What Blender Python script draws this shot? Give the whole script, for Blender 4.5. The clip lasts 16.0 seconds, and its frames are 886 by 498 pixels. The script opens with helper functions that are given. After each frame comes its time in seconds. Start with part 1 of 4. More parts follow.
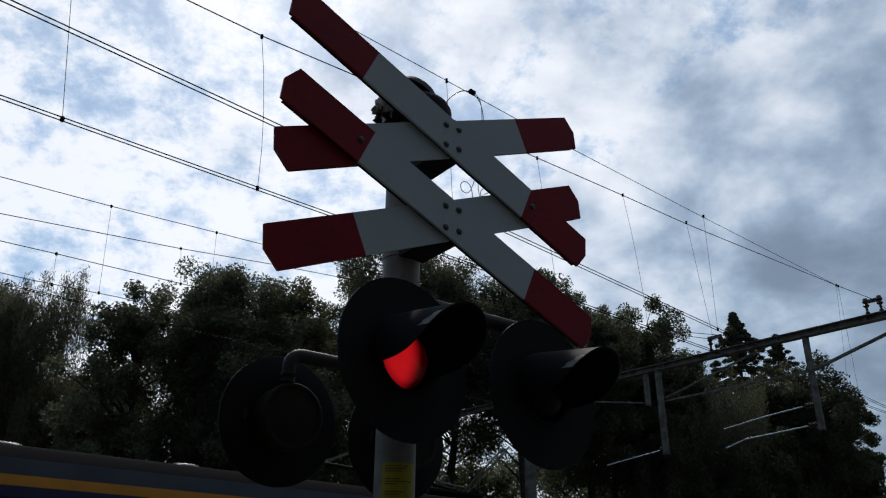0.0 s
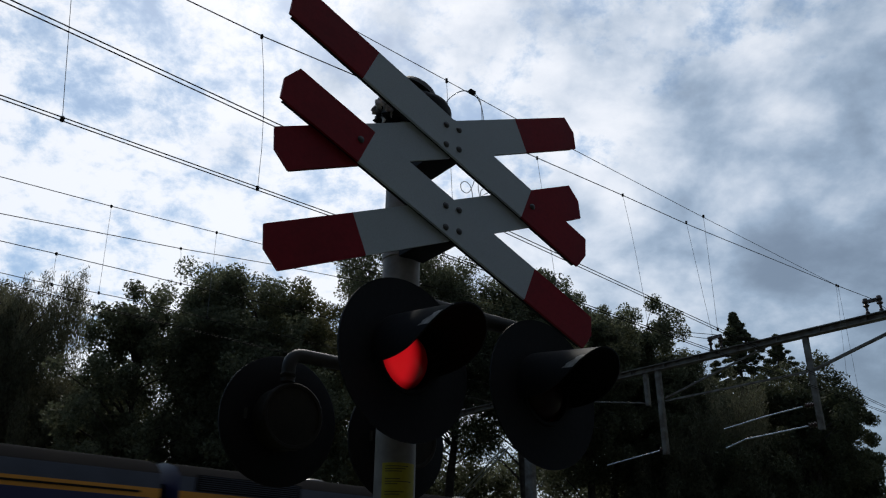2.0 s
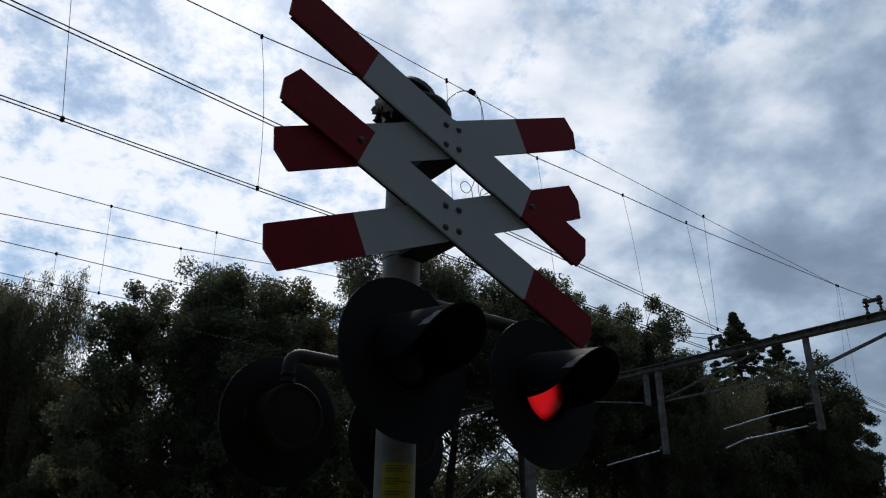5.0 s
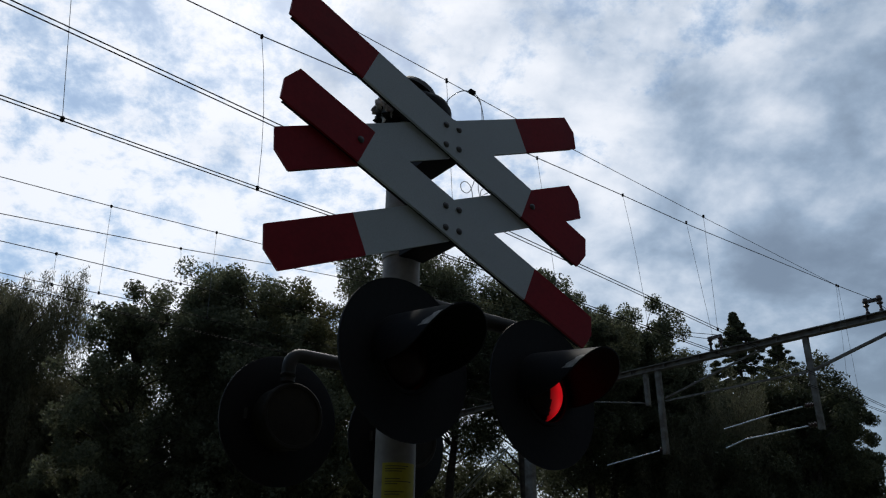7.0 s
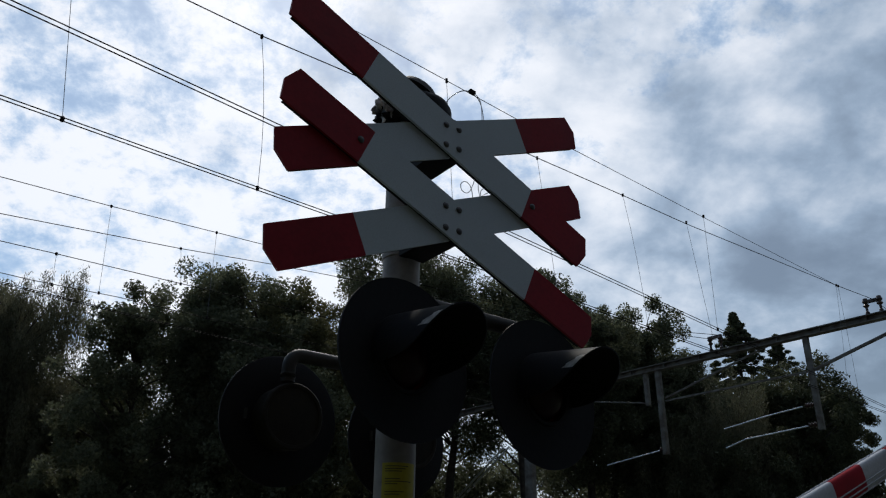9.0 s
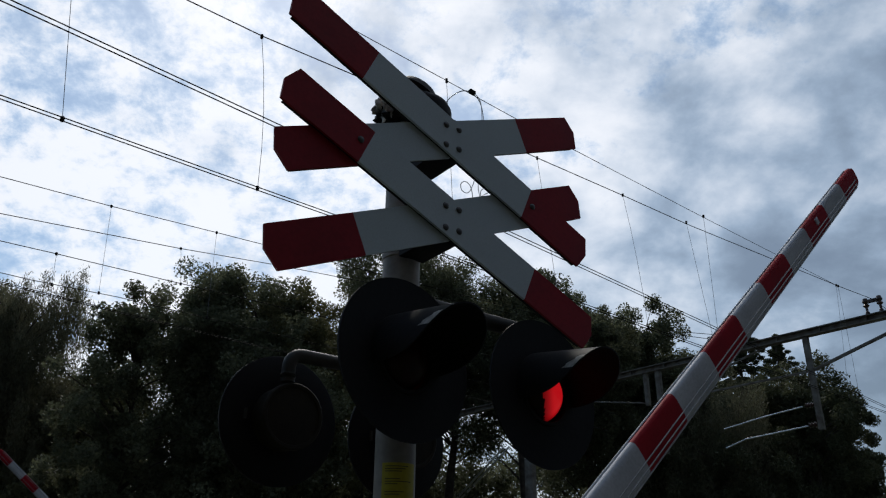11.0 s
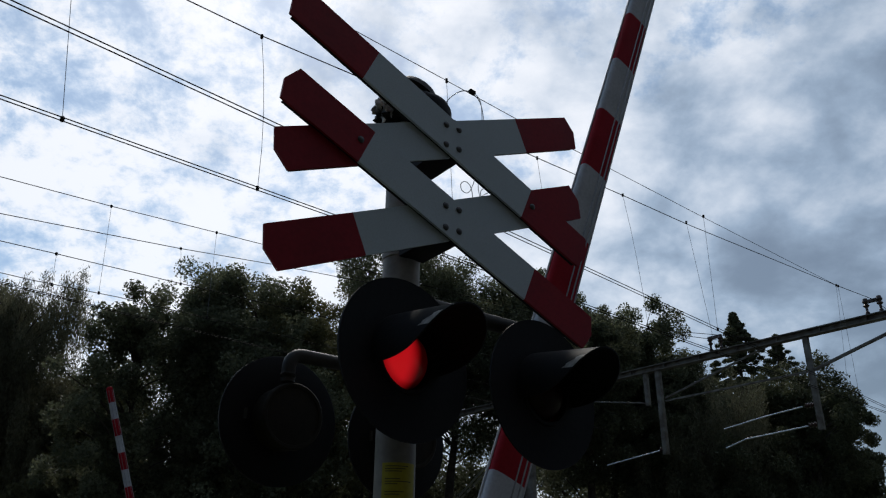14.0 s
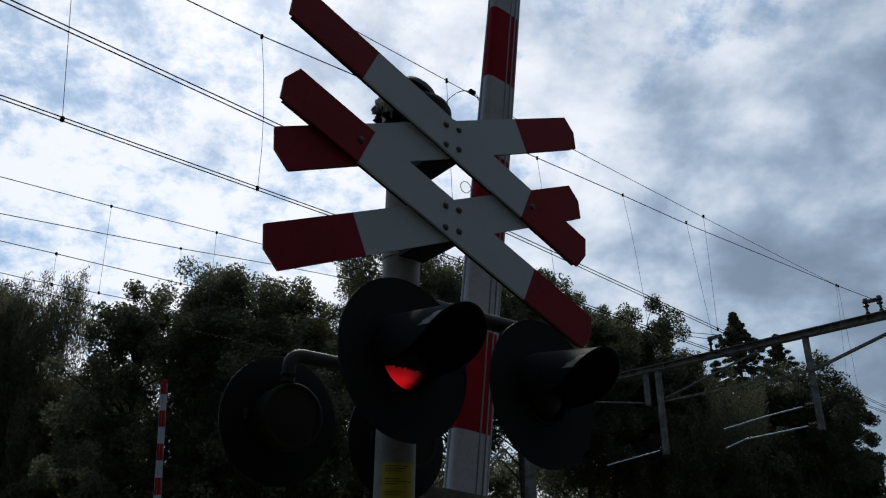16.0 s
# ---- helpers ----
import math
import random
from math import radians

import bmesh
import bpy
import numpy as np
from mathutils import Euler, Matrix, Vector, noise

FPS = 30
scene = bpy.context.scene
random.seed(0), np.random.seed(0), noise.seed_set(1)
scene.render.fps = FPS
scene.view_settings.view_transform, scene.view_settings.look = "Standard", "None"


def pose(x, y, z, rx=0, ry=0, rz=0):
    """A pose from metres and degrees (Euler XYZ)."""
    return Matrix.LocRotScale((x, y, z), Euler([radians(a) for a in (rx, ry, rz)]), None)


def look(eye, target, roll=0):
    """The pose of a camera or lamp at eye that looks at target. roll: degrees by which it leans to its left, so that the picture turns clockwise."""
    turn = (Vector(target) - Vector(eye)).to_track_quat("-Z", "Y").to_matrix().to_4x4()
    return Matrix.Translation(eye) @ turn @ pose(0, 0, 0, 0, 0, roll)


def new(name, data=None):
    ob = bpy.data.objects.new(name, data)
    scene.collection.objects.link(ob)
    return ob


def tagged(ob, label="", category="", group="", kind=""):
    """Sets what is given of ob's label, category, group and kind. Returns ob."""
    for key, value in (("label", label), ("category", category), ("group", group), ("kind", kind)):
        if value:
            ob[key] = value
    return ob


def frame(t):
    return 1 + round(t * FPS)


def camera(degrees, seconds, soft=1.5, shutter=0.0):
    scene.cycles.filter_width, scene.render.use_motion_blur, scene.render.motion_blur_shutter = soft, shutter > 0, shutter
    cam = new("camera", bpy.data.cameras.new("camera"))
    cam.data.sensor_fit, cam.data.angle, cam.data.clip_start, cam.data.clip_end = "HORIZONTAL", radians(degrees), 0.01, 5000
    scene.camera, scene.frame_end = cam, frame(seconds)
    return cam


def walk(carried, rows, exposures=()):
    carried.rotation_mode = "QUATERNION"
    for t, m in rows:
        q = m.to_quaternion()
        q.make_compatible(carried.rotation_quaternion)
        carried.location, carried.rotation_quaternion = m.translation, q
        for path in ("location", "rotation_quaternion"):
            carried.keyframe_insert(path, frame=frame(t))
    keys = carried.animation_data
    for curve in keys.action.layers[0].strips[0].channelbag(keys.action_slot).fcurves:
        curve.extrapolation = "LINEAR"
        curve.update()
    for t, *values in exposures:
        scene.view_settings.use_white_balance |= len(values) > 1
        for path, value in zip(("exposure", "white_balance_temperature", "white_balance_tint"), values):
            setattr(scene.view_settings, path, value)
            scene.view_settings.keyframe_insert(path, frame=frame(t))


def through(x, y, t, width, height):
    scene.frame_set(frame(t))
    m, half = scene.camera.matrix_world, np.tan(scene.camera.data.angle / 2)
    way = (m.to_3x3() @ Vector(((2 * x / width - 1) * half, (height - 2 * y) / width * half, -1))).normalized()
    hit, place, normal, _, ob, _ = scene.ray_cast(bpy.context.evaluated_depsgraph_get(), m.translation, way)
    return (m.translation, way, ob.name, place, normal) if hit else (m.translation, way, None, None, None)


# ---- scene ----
cam = camera(59.25, 16.0, soft=1.2, shutter=0.2)
EYE = (0.0, 0.0, 1.5)
CAM = look(EYE, (0.0, math.cos(0.4191), 1.5 + math.sin(0.4191)), 0.49)
walk(cam, [(0.0, CAM), (16.0, CAM)], [(0.0, 0.0), (16.0, 0.0)])

# ---- world, sun ----
SUN_AZ, SUN_EL = -12.0, 50.0          # degrees, azimuth from +Y towards +X
world = bpy.data.worlds.new("sky")
scene.world = world
world.use_nodes = True
wn = world.node_tree.nodes
sky = wn.new("ShaderNodeTexSky")
sky.sky_type, sky.sun_disc = "NISHITA", False
sky.sun_elevation, sky.sun_rotation = radians(SUN_EL), radians(SUN_AZ)
sky.air_density, sky.dust_density, sky.ozone_density = 1.0, 0.6, 1.5
wn["Background"].inputs["Strength"].default_value = 0.065
world.node_tree.links.new(sky.outputs["Color"], wn["Background"].inputs["Color"])
sun = new("sun", bpy.data.lights.new("sun", "SUN"))
sun.data.energy, sun.data.angle, sun.data.color = 2.8, radians(10), (1.0, 0.95, 0.87)
_a, _e = radians(SUN_AZ), radians(SUN_EL)
SUN_DIR = Vector((math.sin(_a) * math.cos(_e), math.cos(_a) * math.cos(_e), math.sin(_e)))
sun.matrix_world = look(SUN_DIR * 100, (0, 0, 0))


# ---- materials ----
def mat(name, colour, rough=0.6, metal=0.0, vary=0.25, scale=6.0, bump=0.1, second=None, grain=60.0, spec=0.5, coord="Object"):
    """A procedural surface: base colour varied at two scales, roughness and fine relief."""
    m = bpy.data.materials.new(name)
    m.use_nodes = True
    nt = m.node_tree
    n, link = nt.nodes, nt.links.new
    p = n["Principled BSDF"]
    tc = n.new("ShaderNodeTexCoord")
    big, fine = n.new("ShaderNodeTexNoise"), n.new("ShaderNodeTexNoise")
    big.inputs["Scale"].default_value, big.inputs["Detail"].default_value = scale, 5
    fine.inputs["Scale"].default_value, fine.inputs["Detail"].default_value = grain, 3
    link(tc.outputs[coord], big.inputs["Vector"])
    link(tc.outputs[coord], fine.inputs["Vector"])
    ramp = n.new("ShaderNodeValToRGB")
    dark = second or tuple(c * (1 - vary) for c in colour)
    ramp.color_ramp.elements[0].color, ramp.color_ramp.elements[0].position = (*dark, 1), 0.35
    ramp.color_ramp.elements[1].color, ramp.color_ramp.elements[1].position = (*colour, 1), 0.62
    link(big.outputs["Fac"], ramp.inputs["Fac"])
    mix = n.new("ShaderNodeMix")
    mix.data_type, mix.blend_type = "RGBA", "MULTIPLY"
    mix.inputs["Factor"].default_value = 0.35
    fr = n.new("ShaderNodeValToRGB")
    fr.color_ramp.elements[0].color, fr.color_ramp.elements[0].position = (0.55, 0.55, 0.55, 1), 0.3
    fr.color_ramp.elements[1].position = 0.6
    link(fine.outputs["Fac"], fr.inputs["Fac"])
    link(ramp.outputs["Color"], mix.inputs["A"])
    link(fr.outputs["Color"], mix.inputs["B"])
    link(mix.outputs["Result"], p.inputs["Base Color"])
    rr = n.new("ShaderNodeMapRange")
    rr.inputs["To Min"].default_value, rr.inputs["To Max"].default_value = max(0.02, rough - 0.12), min(1, rough + 0.15)
    link(big.outputs["Fac"], rr.inputs["Value"])
    link(rr.outputs["Result"], p.inputs["Roughness"])
    p.inputs["Metallic"].default_value = metal
    p.inputs["Specular IOR Level"].default_value = spec
    if bump:
        b = n.new("ShaderNodeBump")
        b.inputs["Strength"].default_value, b.inputs["Distance"].default_value = bump, 0.01
        link(fine.outputs["Fac"], b.inputs["Height"])
        link(b.outputs["Normal"], p.inputs["Normal"])
    return m


def glow(name, colour, strength):
    m = bpy.data.materials.new(name)
    m.use_nodes = True
    p = m.node_tree.nodes["Principled BSDF"]
    p.inputs["Base Color"].default_value = (*[c * 0.2 for c in colour], 1)
    p.inputs["Roughness"].default_value = 0.3
    p.inputs["Emission Color"].default_value = (*colour, 1)
    # the lens throws its light to one side: bright towards -x, dim towards +x
    n, link = m.node_tree.nodes, m.node_tree.links.new
    tc, sep, ramp = n.new("ShaderNodeTexCoord"), n.new("ShaderNodeSeparateXYZ"), n.new("ShaderNodeMapRange")
    link(tc.outputs["Object"], sep.inputs[0])
    link(sep.outputs["X"], ramp.inputs["Value"])
    ramp.interpolation_type = "SMOOTHSTEP"
    ramp.inputs["From Min"].default_value, ramp.inputs["From Max"].default_value = -0.028, 0.022
    ramp.inputs["To Min"].default_value, ramp.inputs["To Max"].default_value = strength, strength * 0.02
    # and softly dimmer towards its rim
    flat, rad, rim, both = n.new("ShaderNodeCombineXYZ"), n.new("ShaderNodeVectorMath"), n.new("ShaderNodeMapRange"), n.new("ShaderNodeMath")
    link(sep.outputs["X"], flat.inputs[0])
    link(sep.outputs["Z"], flat.inputs[1])
    rad.operation, both.operation, rim.interpolation_type = "LENGTH", "MULTIPLY", "SMOOTHSTEP"
    link(flat.outputs[0], rad.inputs[0])
    rim.inputs["From Min"].default_value, rim.inputs["From Max"].default_value = 0.058, 0.080
    rim.inputs["To Min"].default_value, rim.inputs["To Max"].default_value = 1.0, 0.12
    link(rad.outputs["Value"], rim.inputs["Value"])
    link(ramp.outputs["Result"], both.inputs[0])
    link(rim.outputs["Result"], both.inputs[1])
    link(both.outputs[0], p.inputs["Emission Strength"])
    return m


def leafy(name, light, dark, through=0.25):
    """Leaves: colour varies from leaf to leaf, with some light coming through the blade."""
    m = bpy.data.materials.new(name)
    m.use_nodes = True
    nt = m.node_tree
    n, link = nt.nodes, nt.links.new
    p = n["Principled BSDF"]
    geo = n.new("ShaderNodeNewGeometry")
    ramp = n.new("ShaderNodeValToRGB")
    ramp.color_ramp.elements[0].color, ramp.color_ramp.elements[1].color = (*dark, 1), (*light, 1)
    link(geo.outputs["Random Per Island"], ramp.inputs["Fac"])
    link(ramp.outputs["Color"], p.inputs["Base Color"])
    p.inputs["Roughness"].default_value = 0.65
    p.inputs["Specular IOR Level"].default_value = 0.25
    t = n.new("ShaderNodeBsdfTranslucent")
    link(ramp.outputs["Color"], t.inputs["Color"])
    mix = n.new("ShaderNodeMixShader")
    mix.inputs["Fac"].default_value = through
    link(p.outputs["BSDF"], mix.inputs[1])
    link(t.outputs["BSDF"], mix.inputs[2])
    link(mix.outputs["Shader"], n["Material Output"].inputs["Surface"])
    return m


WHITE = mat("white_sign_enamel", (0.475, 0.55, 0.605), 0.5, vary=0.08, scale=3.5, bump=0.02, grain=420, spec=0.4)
RED = mat("red_sign_enamel", (0.27, 0.012, 0.022), 0.55, vary=0.25, scale=3.5, bump=0.03, grain=90, spec=0.2)
BOOM_WHITE = mat("white_boom_film", (0.52, 0.54, 0.575), 0.6, vary=0.22, scale=3, bump=0.03, spec=0.12)
BOOM_RED = mat("red_boom_film", (0.34, 0.014, 0.025), 0.6, vary=0.25, scale=3, bump=0.03, spec=0.06)
BLACK = mat("black_lamp_paint", (0.0095, 0.0095, 0.0112), 0.65, vary=0.35, scale=8, bump=0.08, spec=0.14)
# pale colour for the light that catches the hoods near their rims
RIM_LIGHT = mat("painted_rim_light", (0.33, 0.32, 0.30), 0.55, vary=0.6, scale=30, bump=0.2)
POLE = mat("grey_pole_paint", (0.25, 0.24, 0.22), 0.6, vary=0.35, scale=7, bump=0.15, second=(0.14, 0.125, 0.11))
BROWN = mat("brown_grey_housing", (0.020, 0.017, 0.012), 0.7, vary=0.4, scale=9, bump=0.1, spec=0.16)
STEEL = mat("galvanised_steel", (0.30, 0.31, 0.32), 0.45, 0.8, vary=0.35, scale=4, bump=0.1)
GANTRY = mat("weathered_gantry_steel", (0.19, 0.185, 0.165), 0.65, 0.1, vary=0.7, scale=5.0, bump=0.25, second=(0.085, 0.068, 0.052))
TUBE = mat("bright_steel_tube", (0.62, 0.62, 0.62), 0.28, 0.9, vary=0.15, scale=5, bump=0.02)
WIRE = mat("bronze_wire", (0.018, 0.016, 0.015), 0.8, 0.0, vary=0.3, scale=5, bump=0, spec=0.05)
PORCELAIN = mat("brown_porcelain", (0.06, 0.035, 0.028), 0.25, vary=0.3, scale=8, bump=0)
ARM_PAINT = mat("dull_brown_grey_pipe", (0.036, 0.034, 0.029), 0.6, vary=0.4, scale=10, bump=0.12, spec=0.3)
YELLOW = mat("yellow_sticker", (0.36, 0.31, 0.012), 0.55, vary=0.2, scale=9, bump=0.05)
# foil whose light and dark veins paint the lit and shaded folds
FOIL = mat("foil_painted_folds", (0.62, 0.60, 0.57), 0.45, 0.2, vary=0.7, scale=26, bump=0.4, second=(0.02, 0.02, 0.02))
VENT = mat("pale_roof_vent", (0.07, 0.07, 0.072), 0.45, vary=0.3, scale=4, bump=0.05)
INK = mat("dark_print", (0.07, 0.06, 0.02), 0.6, vary=0.2, bump=0)
RIVET = mat("bolt_steel", (0.10, 0.10, 0.105), 0.45, 0.6, vary=0.3, scale=40, bump=0.1)
BALL_DARK = mat("unlit_red_lens", (0.012, 0.0015, 0.0015), 0.45, vary=0.2, scale=20, bump=0, spec=0.2)
BALL_LIT = glow("lit_red_lens", (1.0, 0.012, 0.02), 0.42)
BARK = mat("bark", (0.075, 0.06, 0.045), 0.85, vary=0.5, scale=6, bump=0.6, grain=25)
LEAF = leafy("leaves", (0.168, 0.182, 0.107), (0.077, 0.084, 0.049), 0.45)
LEAF_WARM = leafy("yellowish_leaves", (0.165, 0.16, 0.075), (0.08, 0.078, 0.036), 0.4)
LEAF_WILLOW = leafy("willow_leaves", (0.19, 0.187, 0.115), (0.098, 0.096, 0.058), 0.43)
LEAF_FIR = leafy("needles", (0.12, 0.13, 0.07), (0.056, 0.063, 0.033), 0.34)
TRAIN_BLUE = mat("dark_blue_coach_paint", (0.02, 0.022, 0.08), 0.4, vary=0.15, scale=1.5, bump=0.01)
TRAIN_GREY = mat("blue_grey_coach_paint", (0.075, 0.084, 0.108), 0.6, vary=0.2, scale=1.5, bump=0.02, spec=0.2)
TRAIN_NAVY = mat("navy_cab_paint", (0.030, 0.032, 0.058), 0.45, vary=0.2, scale=1.5, bump=0.01, spec=0.3)
TRAIN_ROOF = mat("dusty_grey_roof", (0.0095, 0.0095, 0.011), 0.9, vary=0.4, scale=1.2, bump=0.1, spec=0.012)
TRAIN_YELLOW = mat("orange_yellow_coach_paint", (0.66, 0.27, 0.015), 0.5, vary=0.15, scale=2, bump=0.01)
GLASS = mat("dark_window_glass", (0.012, 0.014, 0.018), 0.08, vary=0.2, scale=2, bump=0, spec=0.3)
GROUND = mat("grass_verge", (0.06, 0.075, 0.03), 0.95, vary=0.5, scale=0.6, bump=0.5, grain=8)
ASPHALT = mat("asphalt", (0.05, 0.05, 0.05), 0.9, vary=0.3, scale=1.5, bump=0.4, grain=40)
BALLAST = mat("ballast_stone", (0.16, 0.145, 0.13), 0.95, vary=0.5, scale=9, bump=0.8, grain=18)
RAIL = mat("rail_steel", (0.25, 0.2, 0.17), 0.4, 0.8, vary=0.4, scale=6, bump=0.05)


# ---- building helpers ----
def thing(name, m, label, category, group="", kind=""):
    ob = new(name)
    ob.matrix_world = m
    return tagged(ob, label, category, group, kind)


def obj(name, bm, material, parent=None, label="", smooth=True, angle=40):
    """Links a bmesh as one mesh object, with one material or a list of them."""
    me = bpy.data.meshes.new(name)
    bmesh.ops.recalc_face_normals(bm, faces=bm.faces)
    bm.to_mesh(me)
    bm.free()
    for mm in (material if isinstance(material, (list, tuple)) else [material]):
        me.materials.append(mm)
    if smooth:
        me.shade_smooth()
        me.set_sharp_from_angle(angle=radians(angle))
    ob = new(name, me)
    if parent is not None:
        ob.parent = parent
    if label:
        ob["label"] = label
    return ob


def part(name, bm, material, parent, label="", **k):
    return obj(name, bm, material, parent, label, **k)


def add_box(bm, c, size, m=None, bevel=0.0):
    r = bmesh.ops.create_cube(bm, size=1.0)
    vs = r["verts"]
    bmesh.ops.scale(bm, vec=size, verts=vs)
    if bevel:
        es = list({e for v in vs for e in v.link_edges})
        out = bmesh.ops.bevel(bm, geom=es, offset=bevel, segments=2, affect="EDGES", profile=0.7)
        vs = list({v for f in out["faces"] for v in f.verts} | {v for v in vs if v.is_valid})
    bmesh.ops.translate(bm, vec=c, verts=vs)
    if m is not None:
        bmesh.ops.transform(bm, matrix=m, verts=vs)
    return vs


def box(c, size, m=None, bevel=0.0):
    bm = bmesh.new()
    add_box(bm, c, size, m, bevel)
    return bm


def add_tube(bm, pts, radius, sides=8, cap=True, closed=False):
    """A round bar along pts; radius may be one number or one for each point."""
    pts = [Vector(p) for p in pts]
    n = len(pts)
    rad = radius if isinstance(radius, (list, tuple)) else [radius] * n
    rings = []
    ref = None
    for i, p in enumerate(pts):
        if closed:
            d = (pts[(i + 1) % n] - pts[i - 1]).normalized()
        else:
            d = (pts[min(i + 1, n - 1)] - pts[max(i - 1, 0)]).normalized()
        if ref is None:
            ref = d.orthogonal().normalized()
        ref = (ref - d * ref.dot(d))
        ref = ref.normalized() if ref.length > 1e-6 else d.orthogonal().normalized()
        side = d.cross(ref)
        rings.append([bm.verts.new(p + (ref * math.cos(a) + side * math.sin(a)) * rad[i])
                      for a in [2 * math.pi * k / sides for k in range(sides)]])
    m = n if closed else n - 1
    for i in range(m):
        a, b = rings[i], rings[(i + 1) % n]
        for k in range(sides):
            bm.faces.new((a[k], a[(k + 1) % sides], b[(k + 1) % sides], b[k]))
    if cap and not closed:
        bm.faces.new(rings[0][::-1])
        bm.faces.new(rings[-1])
    return bm


def tube(pts, radius, sides=8, closed=False):
    return add_tube(bmesh.new(), pts, radius, sides, closed=closed)


def add_turned(bm, profile, sides=32, axis="Z", start=0.0, sweep=360.0):
    """A lathe: profile rows of (radius, height) turned about the axis."""
    full = abs(sweep - 360.0) < 1e-6
    count = sides if full else sides + 1
    rings = []
    for r, h in profile:
        ring = []
        for k in range(count):
            a = radians(start + sweep * k / sides)
            c, s = r * math.cos(a), r * math.sin(a)
            ring.append(bm.verts.new((c, s, h) if axis == "Z" else (c, -h, s)))
        rings.append(ring)
    for a, b in zip(rings, rings[1:]):
        for k in range(count if full else count - 1):
            j = (k + 1) % count
            bm.faces.new((a[k], a[j], b[j], b[k]))
    return rings


def turned(profile, sides=32, axis="Z", start=0.0, sweep=360.0):
    bm = bmesh.new()
    add_turned(bm, profile, sides, axis, start, sweep)
    bmesh.ops.remove_doubles(bm, verts=bm.verts, dist=1e-6)
    return bm


def prism(outline, y0, y1, bevel=0.0):
    """A flat outline in x and z, thick from y0 to y1."""
    bm = bmesh.new()
    a = [bm.verts.new((x, y0, z)) for x, z in outline]
    b = [bm.verts.new((x, y1, z)) for x, z in outline]
    bm.faces.new(a)
    bm.faces.new(b[::-1])
    n = len(outline)
    for i in range(n):
        j = (i + 1) % n
        bm.faces.new((a[j], a[i], b[i], b[j]))
    if bevel:
        bmesh.ops.bevel(bm, geom=list(bm.edges), offset=bevel, segments=1, affect="EDGES")
    return bm


# the railway's own axes: s along the track, d across it from the camera, z up
TRACK = radians(46.5)
ALONG = Vector((math.sin(TRACK), math.cos(TRACK), 0))
ACROSS = Vector((-math.cos(TRACK), math.sin(TRACK), 0))


def rail_point(s, d, z):
    return ALONG * s + ACROSS * d + Vector((0, 0, z))


RAIL_M = Matrix((( ALONG.x, ACROSS.x, 0, 0), (ALONG.y, ACROSS.y, 0, 0), (0, 0, 1, 0), (0, 0, 0, 1)))

# ---- setting ----
bm = bmesh.new()
bmesh.ops.create_grid(bm, x_segments=40, y_segments=40, size=900)
ground = tagged(obj("ground", bm, GROUND), "flat grassy verge and land reaching the horizon", "ground", kind="structure")
road = tagged(obj("road", box((0, 0, 0.02), (60, 7.0, 0.05), RAIL_M @ pose(4.5, 0, 0, 0, 0, 90)), ASPHALT),
              "dark asphalt road that crosses the railway", "road", kind="structure")
for k, d in enumerate((6.3, 14.8)):
    bed = tagged(obj("track_bed_%d" % (k + 1), box((0, d, 0.03), (400, 3.4, 0.10), RAIL_M), BALLAST), "grey ballast track bed", "track bed", kind="structure")
    for e in (-0.75, 0.75):
        tagged(obj("rail", box((0, d + e, 0.15), (400, 0.07, 0.14), RAIL_M, 0.01), RAIL), "worn steel rail on the ballast bed", "rail", "rails of the track", "structure")
# unseen wall added behind the camera, keeps sky light off the sign
BLOCKER_DARK = mat("dark_light_blocker", (0.05, 0.035, 0.03), 0.9, vary=0.4, scale=2, bump=0.3)
tagged(obj("light_blocker_south", box((0, -9.5, 7.0), (90, 0.3, 14.0)), BLOCKER_DARK), "plain dark unseen wall added behind the camera to block light", "wall", kind="structure")

